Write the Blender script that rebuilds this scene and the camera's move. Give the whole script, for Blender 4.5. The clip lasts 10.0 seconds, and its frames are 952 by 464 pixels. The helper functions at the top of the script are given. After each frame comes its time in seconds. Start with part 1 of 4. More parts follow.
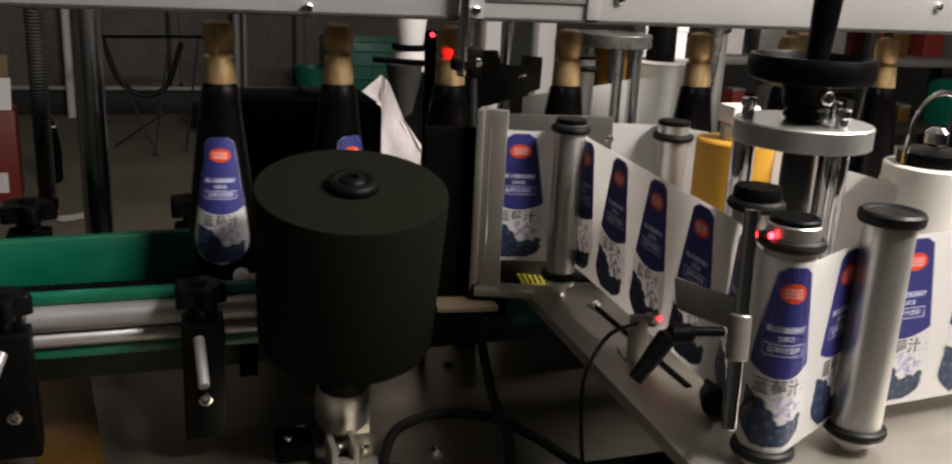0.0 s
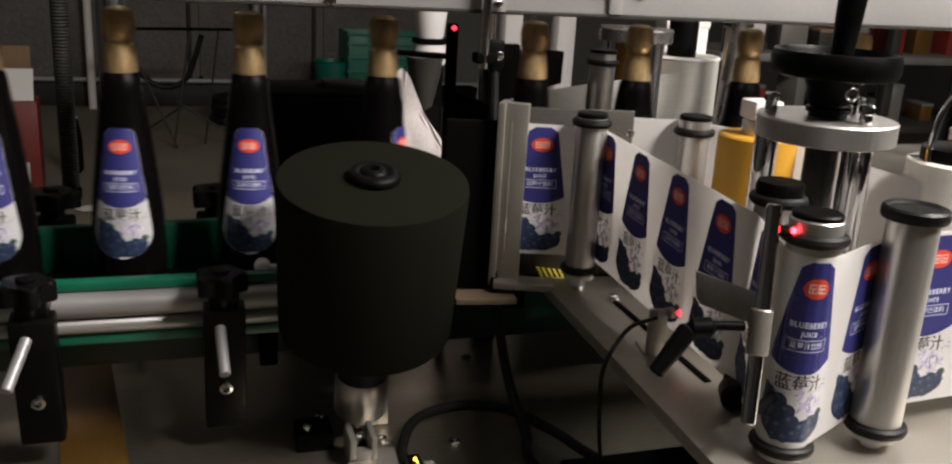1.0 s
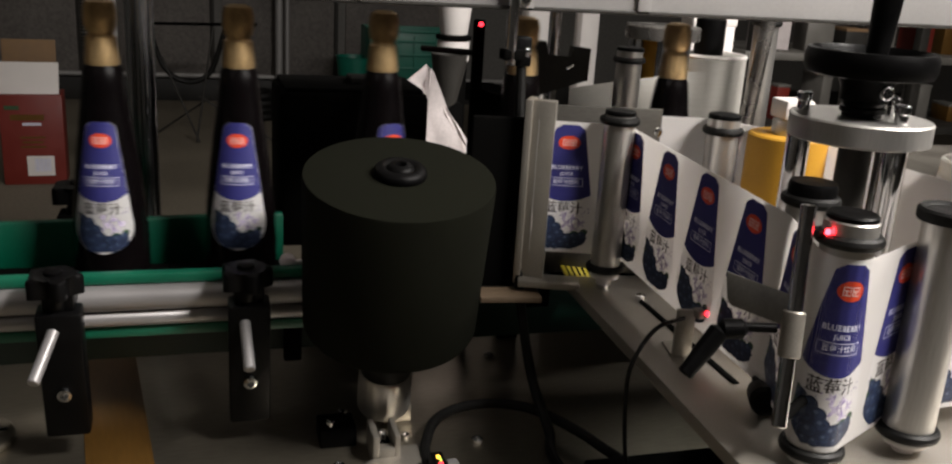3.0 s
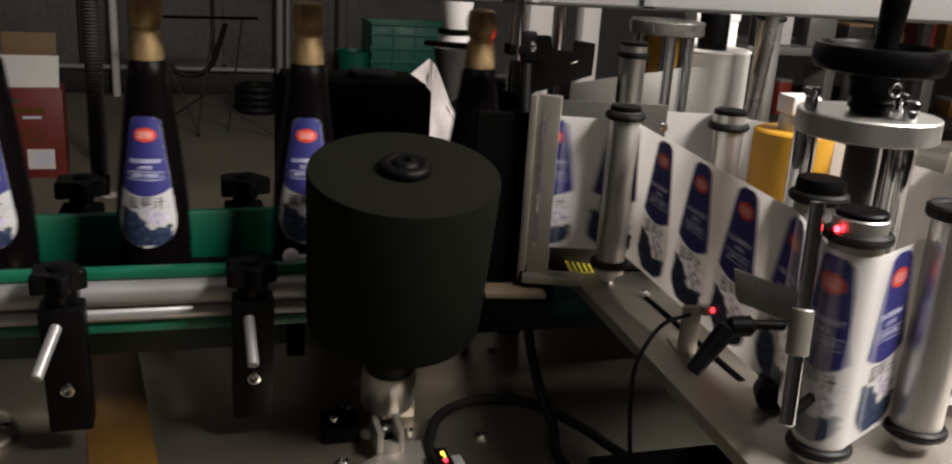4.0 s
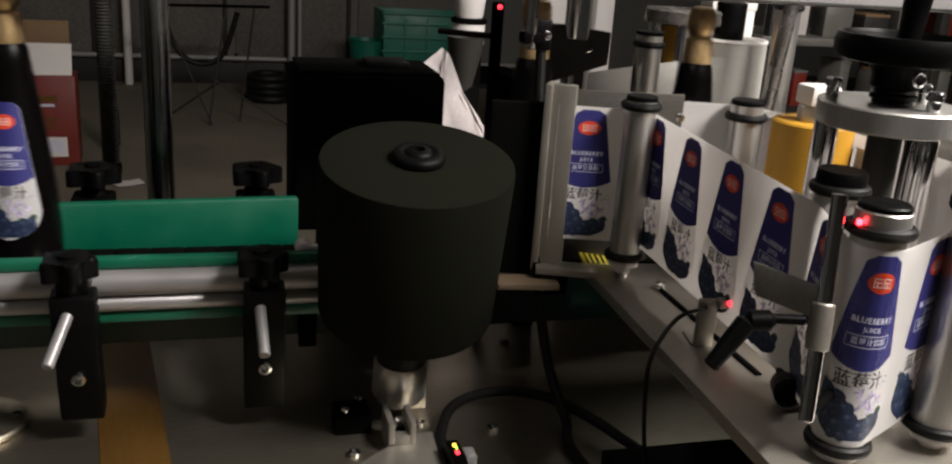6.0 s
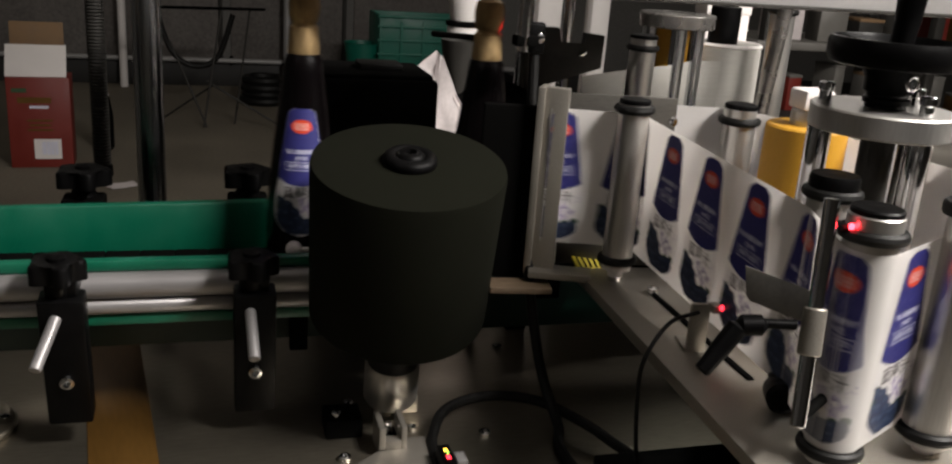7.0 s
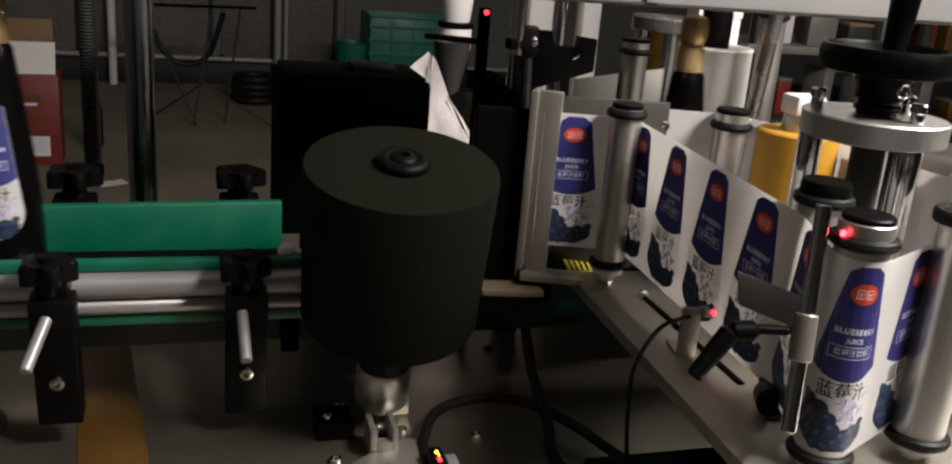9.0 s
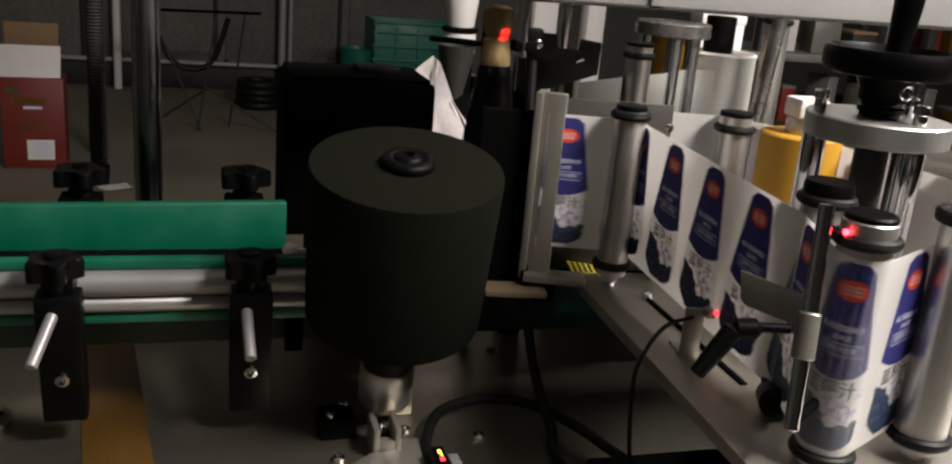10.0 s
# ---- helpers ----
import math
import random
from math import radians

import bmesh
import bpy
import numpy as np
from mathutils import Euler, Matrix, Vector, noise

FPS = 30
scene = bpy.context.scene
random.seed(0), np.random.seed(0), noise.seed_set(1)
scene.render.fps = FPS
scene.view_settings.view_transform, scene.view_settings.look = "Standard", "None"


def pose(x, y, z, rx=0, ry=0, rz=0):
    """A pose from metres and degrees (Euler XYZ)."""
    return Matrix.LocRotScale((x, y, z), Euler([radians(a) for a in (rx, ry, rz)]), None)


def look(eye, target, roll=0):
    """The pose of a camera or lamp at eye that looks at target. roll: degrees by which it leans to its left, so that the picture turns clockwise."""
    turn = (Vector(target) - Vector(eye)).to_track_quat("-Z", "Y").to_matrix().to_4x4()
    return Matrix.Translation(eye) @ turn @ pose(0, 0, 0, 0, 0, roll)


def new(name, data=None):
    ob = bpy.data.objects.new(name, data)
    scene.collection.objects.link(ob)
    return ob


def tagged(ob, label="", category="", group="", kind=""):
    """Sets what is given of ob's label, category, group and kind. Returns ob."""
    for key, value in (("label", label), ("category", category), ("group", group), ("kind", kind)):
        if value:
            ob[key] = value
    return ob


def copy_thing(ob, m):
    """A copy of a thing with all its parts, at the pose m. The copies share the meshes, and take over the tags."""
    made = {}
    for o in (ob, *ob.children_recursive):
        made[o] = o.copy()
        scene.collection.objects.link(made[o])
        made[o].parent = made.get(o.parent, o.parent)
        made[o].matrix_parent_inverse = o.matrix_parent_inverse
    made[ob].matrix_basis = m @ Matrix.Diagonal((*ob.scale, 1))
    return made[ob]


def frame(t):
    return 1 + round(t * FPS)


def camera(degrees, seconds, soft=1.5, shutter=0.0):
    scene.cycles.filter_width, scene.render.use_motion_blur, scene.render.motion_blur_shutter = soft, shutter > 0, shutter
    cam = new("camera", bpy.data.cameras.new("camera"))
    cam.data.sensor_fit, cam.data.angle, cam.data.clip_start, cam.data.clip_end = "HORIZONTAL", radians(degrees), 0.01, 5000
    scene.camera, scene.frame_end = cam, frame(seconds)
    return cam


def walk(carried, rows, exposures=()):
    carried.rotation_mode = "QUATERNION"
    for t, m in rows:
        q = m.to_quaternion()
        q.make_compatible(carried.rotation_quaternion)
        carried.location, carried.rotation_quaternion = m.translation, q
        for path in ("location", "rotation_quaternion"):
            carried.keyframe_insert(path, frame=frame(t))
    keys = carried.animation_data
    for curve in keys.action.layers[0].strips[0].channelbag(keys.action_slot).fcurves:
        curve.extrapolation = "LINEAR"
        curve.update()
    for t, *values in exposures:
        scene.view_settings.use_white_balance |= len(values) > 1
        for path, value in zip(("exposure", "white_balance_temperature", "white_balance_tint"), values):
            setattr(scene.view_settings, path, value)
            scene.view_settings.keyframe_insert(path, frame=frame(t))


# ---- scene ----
cam = camera(54.0, 10.0, soft=2.2, shutter=0.5)


def aim(x, y, z, yaw, pitch, roll):
    return pose(x, y, z, 90 + pitch, 0, yaw) @ pose(0, 0, 0, 0, 0, roll)


WALK = [
    (0.0, 0.0129, -0.0250, 1.3147, -19.26, -16.13, 2.89),
    (0.5, 0.0064, -0.0246, 1.3122, -18.27, -16.47, 3.32),
    (1.0, 0.0081, -0.0270, 1.3127, -18.24, -16.48, 3.26),
    (1.5, 0.0049, -0.0272, 1.3124, -18.14, -16.50, 3.24),
    (2.0, 0.0028, -0.0265, 1.3138, -17.68, -16.47, 3.30),
    (2.5, 0.0020, -0.0237, 1.3118, -17.23, -16.52, 3.35),
    (3.0, 0.0028, -0.0200, 1.3110, -17.04, -16.72, 3.54),
    (3.5, 0.0013, -0.0158, 1.3105, -17.05, -16.92, 3.66),
    (4.0, -0.0009, -0.0145, 1.3109, -17.08, -17.07, 3.69),
    (4.5, -0.0018, -0.0156, 1.3115, -16.85, -17.26, 3.71),
    (5.0, 0.0002, -0.0042, 1.3084, -16.19, -17.62, 3.71),
    (5.5, -0.0004, -0.0052, 1.3091, -16.25, -17.82, 3.71),
    (6.0, -0.0008, -0.0044, 1.3083, -16.43, -17.72, 3.83),
    (6.5, 0.0012, -0.0027, 1.3080, -16.61, -17.61, 4.00),
    (7.0, 0.0040, -0.0011, 1.3071, -16.70, -17.49, 4.09),
    (7.5, 0.0051, 0.0004, 1.3081, -16.69, -17.58, 4.30),
    (8.0, 0.0032, 0.0015, 1.3091, -16.83, -17.60, 4.35),
    (8.5, 0.0016, 0.0005, 1.3092, -17.15, -17.48, 4.54),
    (9.0, 0.0006, -0.0007, 1.3101, -17.38, -17.44, 4.66),
    (9.5, -0.0008, -0.0033, 1.3096, -17.29, -17.17, 4.75),
    (10.0, -0.0021, -0.0062, 1.3043, -17.18, -17.01, 4.95),
]
walk(cam, [(r[0], aim(*r[1:])) for r in WALK], exposures=[(0.0, 0.0), (10.0, 0.0)])

# ---- world and lamps ----
world = bpy.data.worlds.new("world")
scene.world = world
world.use_nodes = True
world.node_tree.nodes["Background"].inputs[0].default_value = (0.9, 0.95, 1.0, 1)
world.node_tree.nodes["Background"].inputs[1].default_value = 0.02


def area_lamp(name, m, w, h, watts, colour):
    la = bpy.data.lights.new(name, "AREA")
    la.shape, la.size, la.size_y, la.energy, la.color = "RECTANGLE", w, h, watts, colour
    ob = new(name, la)
    ob.matrix_world = m
    return ob


# unseen lamps below the ceiling; first two fit the shadows, last three added fill
area_lamp("unseen_light", look((2.0, 0.2, 2.6), (0.5, 0.75, 1.0)), 0.9, 0.2, 54, (1.0, 0.945, 0.89))
area_lamp("unseen_light", look((1.4, -0.42, 2.85), (0.35, 0.85, 1.0)), 0.7, 0.2, 96, (1.0, 0.945, 0.89))
area_lamp("unseen_light", look((-1.7, -0.6, 2.9), (0.2, 0.8, 1.0)), 1.2, 0.2, 3.5, (1.0, 0.95, 0.92))
area_lamp("unseen_light", look((-1.2, 5.6, 3.4), (-0.6, 5.6, 0)), 1.5, 0.2, 3.9, (1.0, 0.935, 0.83))
area_lamp("unseen_light", look((2.6, 4.6, 3.4), (2.0, 4.2, 0)), 1.5, 0.2, 8.5, (1.0, 0.945, 0.85))

# ---- materials ----


def mat(name, colour, rough=0.5, metal=0.0, vary=0.15, scale=30.0, bump=0.0, fine=400.0, spec=0.5, stretch=(1, 1, 1), rough_vary=0.1):
    m = bpy.data.materials.new(name)
    m.use_nodes = True
    nt = m.node_tree
    bs = nt.nodes["Principled BSDF"]
    tc = nt.nodes.new("ShaderNodeTexCoord")
    mp = nt.nodes.new("ShaderNodeMapping")
    mp.inputs["Scale"].default_value = stretch
    nt.links.new(tc.outputs["Object"], mp.inputs["Vector"])
    big, small = nt.nodes.new("ShaderNodeTexNoise"), nt.nodes.new("ShaderNodeTexNoise")
    for nd, sc, de in ((big, scale, 4), (small, fine, 3)):
        nd.inputs["Scale"].default_value, nd.inputs["Detail"].default_value = sc, de
        nt.links.new(mp.outputs[0], nd.inputs["Vector"])
    both = nt.nodes.new("ShaderNodeMath")
    both.operation = "ADD"
    nt.links.new(big.outputs["Fac"], both.inputs[0])
    nt.links.new(small.outputs["Fac"], both.inputs[1])
    rng = nt.nodes.new("ShaderNodeMapRange")
    rng.inputs["From Min"].default_value, rng.inputs["From Max"].default_value = 0.7, 1.3
    rng.inputs["To Min"].default_value, rng.inputs["To Max"].default_value = 1 - vary, 1 + vary
    nt.links.new(both.outputs[0], rng.inputs["Value"])
    mul = nt.nodes.new("ShaderNodeVectorMath")
    mul.operation = "SCALE"
    mul.inputs[0].default_value = colour[:3]
    nt.links.new(rng.outputs[0], mul.inputs["Scale"])
    nt.links.new(mul.outputs[0], bs.inputs["Base Color"])
    rr = nt.nodes.new("ShaderNodeMapRange")
    rr.inputs["From Min"].default_value, rr.inputs["From Max"].default_value = 0.3, 0.7
    rr.inputs["To Min"].default_value, rr.inputs["To Max"].default_value = max(0.02, rough - rough_vary), min(1, rough + rough_vary)
    nt.links.new(big.outputs["Fac"], rr.inputs["Value"])
    nt.links.new(rr.outputs[0], bs.inputs["Roughness"])
    bs.inputs["Metallic"].default_value = metal
    bs.inputs["Specular IOR Level"].default_value = spec
    if bump:
        bp = nt.nodes.new("ShaderNodeBump")
        bp.inputs["Strength"].default_value, bp.inputs["Distance"].default_value = bump, 0.001
        nt.links.new(small.outputs["Fac"], bp.inputs["Height"])
        nt.links.new(bp.outputs[0], bs.inputs["Normal"])
    return m


def glow(name, colour, power):
    m = mat(name, colour, 0.4)
    bs = m.node_tree.nodes["Principled BSDF"]
    bs.inputs["Emission Color"].default_value = (*colour, 1)
    bs.inputs["Emission Strength"].default_value = power
    return m


ALU = mat("brushed_aluminium", (0.54, 0.525, 0.5), 0.38, 0.9, 0.08, 25, 0.08, 500, stretch=(1, 1, 0.1))
ALU_PLATE = mat("aluminium_plate", (0.335, 0.31, 0.272), 0.42, 0.75, 0.1, 9, 0.05, 600)
PAINT_BEAM = mat("grey_anodised_beam", (0.31, 0.302, 0.298), 0.5, 0.3, 0.05, 6, 0.03, 300)
STEEL = mat("stainless_deck", (0.38, 0.34, 0.27), 0.36, 0.94, 0.14, 7, 0.06, 350, stretch=(0.15, 1, 1))
CHROME = mat("chrome", (0.75, 0.75, 0.76), 0.13, 1.0, 0.04, 20, rough_vary=0.04)
# upright streaks in this chrome's colour stand in for reflections of the hall
STREAKED_CHROME = mat("chrome_reflection_streaks", (0.46, 0.47, 0.48), 0.24, 1.0, 0.35, 60, 0.25, 250, stretch=(1, 1, 0.02), rough_vary=0.12)
RUST = mat("worn_chrome", (0.4, 0.38, 0.36), 0.25, 0.9, 0.3, 20, rough_vary=0.1)
BLACK = mat("black_plastic", (0.0022, 0.0021, 0.0022), 0.42, 0, 0.2, 40, 0.15, 700, spec=0.08)
MATT = mat("matt_black", (0.0022, 0.0021, 0.002), 0.85, 0, 0.2, 30, 0.1, 500, spec=0.03)
RUBBER = mat("black_rubber", (0.005, 0.0048, 0.0045), 0.5, 0, 0.2, 60, 0.2, 900, spec=0.22)
FOAM = mat("black_foam", (0.0054, 0.0057, 0.0034), 0.95, 0, 0.14, 12, 0.7, 1300, spec=0.06)
GREEN = mat("green_plastic", (0.0, 0.08, 0.043), 0.42, 0, 0.1, 20, 0.05, 300)
GREEN_DARK = mat("dark_green_plastic", (0.0, 0.014, 0.009), 0.5, 0, 0.2, 20, 0.1, 300)
GREY_RAIL = mat("grey_rail", (0.27, 0.26, 0.262), 0.38, 0.5, 0.06, 20, 0.03, 300, stretch=(0.1, 1, 1))
YELLOW = mat("yellow_rubber", (0.44, 0.22, 0.01), 0.6, 0, 0.08, 25, 0.15, 600)
PAPER = mat("liner_paper", (0.77, 0.755, 0.745), 0.6, 0, 0.03, 15, 0.05, 800, spec=0.3)
WHITE_ROLL = mat("paper_roll_edge", (0.72, 0.69, 0.63), 0.7, 0, 0.05, 60, 0.2, 500, spec=0.2, stretch=(1, 1, 12))
GLASS_DARK = mat("dark_juice_bottle", (0.0022, 0.0016, 0.0018), 0.22, 0, 0.2, 20, rough_vary=0.05, spec=0.22)
GOLD = mat("gold_foil", (0.52, 0.36, 0.18), 0.42, 0.75, 0.28, 60, 0.4, 260, stretch=(1, 1, 0.3))
FLOOR = mat("concrete_floor", (0.14, 0.12, 0.09), 0.7, 0, 0.25, 1.6, 0.25, 60)
WALL = mat("hall_wall", (0.12, 0.115, 0.108), 0.8, 0, 0.2, 1.3, 0.2, 50)
CEIL = mat("hall_ceiling", (0.6, 0.58, 0.55), 0.9, 0, 0.1, 1.0)
SKIRT = mat("dark_skirting", (0.012, 0.011, 0.01), 0.6, 0, 0.3, 3)
RED_LED = glow("red_led", (1.0, 0.03, 0.05), 4.0)
RED_BEAM = glow("red_beam_lamp", (1.0, 0.02, 0.03), 22.0)
AMBER_LED = glow("amber_led", (1.0, 0.5, 0.05), 5.0)
GREEN_LED = glow("green_led", (0.3, 1.0, 0.1), 3.0)
LABEL_WHITE = mat("label_white", (0.81, 0.795, 0.795), 0.5, 0, 0.03, 30)
LABEL_BLUE = mat("label_blue", (0.018, 0.018, 0.13), 0.58, 0, 0.08, 40)
LABEL_RED = mat("label_red", (0.62, 0.06, 0.02), 0.4, 0, 0.06, 40)
LABEL_INK = mat("label_dark_ink", (0.03, 0.022, 0.02), 0.5)
LABEL_PALE = mat("label_pale_print", (0.62, 0.62, 0.74), 0.45)
BERRY_A = mat("berry_dark", (0.012, 0.02, 0.05), 0.45, 0, 0.5, 160, 0, 500)
BERRY_B = mat("berry_blue", (0.02, 0.034, 0.078), 0.45, 0, 0.5, 160, 0, 500)
BERRY_C = mat("splash_violet", (0.5, 0.44, 0.58), 0.45, 0, 0.3, 90, 0, 500)
BERRY_D = mat("berry_sheen", (0.075, 0.1, 0.16), 0.45, 0, 0.3, 160, 0, 500)
BERRY_E = mat("splash_mauve", (0.24, 0.19, 0.36), 0.45, 0, 0.4, 120, 0, 500)
LEAF_INK = mat("leaf_print", (0.03, 0.07, 0.03), 0.45, 0, 0.4, 120)
CARTON_RED = mat("carton_red", (0.16, 0.018, 0.012), 0.5, 0, 0.12, 12)
CARTON_WHITE = mat("carton_white", (0.7, 0.66, 0.64), 0.6, 0, 0.05, 8)
CARTON_BROWN = mat("carton_brown", (0.2, 0.12, 0.06), 0.75, 0, 0.12, 20)
CRATE_GREEN = mat("crate_green", (0.0, 0.1, 0.066), 0.5, 0, 0.15, 8)
DARK_GREY = mat("dark_grey_metal", (0.03, 0.028, 0.025), 0.55, 0.1, 0.2, 20, 0.1, 300, spec=0.3)
MID_GREY = mat("dull_grey_sheet", (0.16, 0.152, 0.138), 0.5, 0.3, 0.12, 14, 0.06, 300)
PANEL_GREY = mat("scuffed_wall_panel", (0.125, 0.113, 0.105), 0.6, 0.0, 0.3, 2.2, 0.1, 40, spec=0.3)
# white paper darkened: the far head's shade is put into this grey
PAPER_SHADED = mat("paper_darkened_for_shade", (0.3, 0.288, 0.265), 0.75, 0, 0.08, 30, 0.2, 400, spec=0.2, stretch=(1, 1, 10))
CLOTH = mat("pale_wrap", (0.56, 0.505, 0.5), 0.8, 0, 0.1, 40, 0.4, 200)
BLUE_PLASTIC = mat("blue_plastic", (0.01, 0.02, 0.22), 0.35, 0, 0.1, 20)
YELLOW_STRIP = mat("yellow_scale", (0.32, 0.26, 0.012), 0.5, 0, 0.1, 20)

PACKING = mat("packing_wood", (0.11, 0.075, 0.045), 0.75, 0, 0.2, 40, 0.1, 300, stretch=(0.2, 1, 1))
BACKING = mat("dull_backing_steel", (0.13, 0.122, 0.11), 0.36, 0.85, 0.12, 10, 0.05, 400, stretch=(0.2, 1, 1))
BROWN_TINT = mat("brown_tint", (0.155, 0.078, 0.018), 0.4, 0.55, 0.15, 9, 0.05, 300, stretch=(1, 0.15, 1))


def let_through(m, share, colour):
    """Paper that passes some of the light that falls on its back."""
    nt = m.node_tree
    bs, out = nt.nodes["Principled BSDF"], nt.nodes["Material Output"]
    tr, mx = nt.nodes.new("ShaderNodeBsdfTranslucent"), nt.nodes.new("ShaderNodeMixShader")
    tr.inputs["Color"].default_value = (*colour, 1)
    mx.inputs[0].default_value = share
    nt.links.new(bs.outputs[0], mx.inputs[1])
    nt.links.new(tr.outputs[0], mx.inputs[2])
    nt.links.new(mx.outputs[0], out.inputs["Surface"])


let_through(PAPER, 0.56, (0.93, 0.905, 0.89))
let_through(LABEL_WHITE, 0.5, (0.93, 0.91, 0.905))

# ---- building helpers ----


def part(name, bm, material, parent=None, label="", smooth=True):
    me = bpy.data.meshes.new(name)
    bm.normal_update()
    bm.to_mesh(me)
    bm.free()
    for m in material if isinstance(material, (list, tuple)) else [material]:
        me.materials.append(m)
    if smooth:
        me.shade_smooth()
        me.set_sharp_from_angle(angle=radians(35))
    ob = new(name, me)
    if parent is not None:
        ob.parent = parent
    if label:
        tagged(ob, label)
    return ob


def thing(name, at, label, category, group="", kind=""):
    ob = new(name)
    ob.empty_display_size = 0.02
    ob.matrix_basis = at if isinstance(at, Matrix) else pose(*at)
    return tagged(ob, label, category, group, kind)


def box(w, d, h, at=(0, 0, 0), bevel=0.0015, turn=(0, 0, 0), bm=None):
    """A bevelled box centred on at."""
    bm = bm or bmesh.new()
    r = bmesh.ops.create_cube(bm, size=1.0, matrix=pose(*at, *turn) @ Matrix.Diagonal((w, d, h, 1)))
    if bevel:
        es = list({e for v in r["verts"] for e in v.link_edges})
        bmesh.ops.bevel(bm, geom=es, offset=min(bevel, 0.4 * min(w, d, h)), segments=2, profile=0.5, affect="EDGES")
    return bm


def lathe(profile, n=32, m=None, bm=None, cap=True):
    """A turned body from (radius, height) pairs."""
    bm = bm or bmesh.new()
    m = m or Matrix()
    rings = []
    for r, z in profile:
        rings.append([bm.verts.new(m @ Vector((r * math.cos(2 * math.pi * k / n), r * math.sin(2 * math.pi * k / n), z))) for k in range(n)])
    for a, b in zip(rings, rings[1:]):
        for k in range(n):
            bm.faces.new((a[k], a[(k + 1) % n], b[(k + 1) % n], b[k]))
    if cap:
        bm.faces.new(rings[0][::-1])
        bm.faces.new(rings[-1])
    return bm


def rod(r, a, b, n=16, bm=None, bevel=0.001):
    """A round bar from a to b with softened ends."""
    a, b = Vector(a), Vector(b)
    h = (b - a).length
    m = Matrix.Translation(a) @ (b - a).to_track_quat("Z", "Y").to_matrix().to_4x4()
    e = min(bevel, r * 0.5)
    return lathe([(r - e, 0), (r, e), (r, h - e), (r - e, h)], n, m, bm)


def ring(R, r, z, n=36, k=10, m=None, bm=None):
    """A torus about the z axis."""
    bm = bm or bmesh.new()
    m = m or Matrix()
    rows = []
    for i in range(n):
        a = 2 * math.pi * i / n
        rows.append([bm.verts.new(m @ Vector(((R + r * math.cos(b)) * math.cos(a), (R + r * math.cos(b)) * math.sin(a), z + r * math.sin(b)))) for b in [2 * math.pi * j / k for j in range(k)]])
    for i in range(n):
        for j in range(k):
            bm.faces.new((rows[i][j], rows[(i + 1) % n][j], rows[(i + 1) % n][(j + 1) % k], rows[i][(j + 1) % k]))
    return bm


def curve_points(pts, steps=10):
    """A smooth line through the points."""
    pts = [Vector(p) for p in pts]
    full = [2 * pts[0] - pts[1]] + pts + [2 * pts[-1] - pts[-2]]
    out = []
    for a, b, c, d in zip(full, full[1:], full[2:], full[3:]):
        for k in range(steps):
            t = k / steps
            out.append(0.5 * (2 * b + (c - a) * t + (2 * a - 5 * b + 4 * c - d) * t * t + (3 * b - a - 3 * c + d) * t ** 3))
    return out + [pts[-1]]


def tube(pts, r, n=10, steps=10, bm=None):
    """A cable along a smooth line."""
    bm = bm or bmesh.new()
    line = curve_points(pts, steps)
    rings, side = [], None
    for k, p in enumerate(line):
        d = (line[min(k + 1, len(line) - 1)] - line[max(k - 1, 0)]).normalized()
        side = d.orthogonal() if side is None else side - d * side.dot(d)
        side.normalize()
        up = d.cross(side)
        rings.append([bm.verts.new(p + r * (math.cos(2 * math.pi * j / n) * side + math.sin(2 * math.pi * j / n) * up)) for j in range(n)])
    for a, b in zip(rings, rings[1:]):
        for j in range(n):
            bm.faces.new((a[j], a[(j + 1) % n], b[(j + 1) % n], b[j]))
    bm.faces.new(rings[0][::-1])
    bm.faces.new(rings[-1])
    return bm


def extrude(outline, h, m=None, bm=None, bevel=0.0):
    """A plate from a flat outline, thick in z."""
    bm = bm or bmesh.new()
    m = m or Matrix()
    lo = [bm.verts.new(m @ Vector((x, y, 0))) for x, y in outline]
    hi = [bm.verts.new(m @ Vector((x, y, h))) for x, y in outline]
    bm.faces.new(lo[::-1])
    top = bm.faces.new(hi)
    n = len(lo)
    for k in range(n):
        bm.faces.new((lo[k], lo[(k + 1) % n], hi[(k + 1) % n], hi[k]))
    if bevel:
        bmesh.ops.bevel(bm, geom=list(top.edges), offset=bevel, segments=2, profile=0.5, affect="EDGES")
    return bm

# ---- the hall ----
tagged(part("floor", box(14, 17, 0.1, (1, 4.5, -0.05), 0), FLOOR), "dusty grey-brown concrete hall floor", "floor", kind="structure")
tagged(part("wall_north", box(14, 0.2, 3.6, (1, 8.1, 1.8), 0), WALL), "dim grey hall wall with pipes", "wall", kind="structure")
tagged(part("wall_south", box(14, 0.2, 3.6, (1, -4.1, 1.8), 0), WALL), "grey hall wall behind the machine", "wall", kind="structure")
tagged(part("wall_west", box(0.2, 12, 3.6, (-5.1, 2, 1.8), 0), WALL), "grey hall side wall", "wall", kind="structure")
tagged(part("wall_east", box(0.2, 12, 3.6, (7.1, 2, 1.8), 0), WALL), "grey hall side wall", "wall", kind="structure")
tagged(part("ceiling", box(14, 12.6, 0.1, (1, 2, 3.65), 0), CEIL), "grey hall ceiling", "ceiling", kind="structure")
tagged(part("baseboard", box(13.6, 0.06, 0.18, (1, 7.965, 0.09), 0.004), SKIRT), "dark skirting along the wall foot", "baseboard", kind="structure")

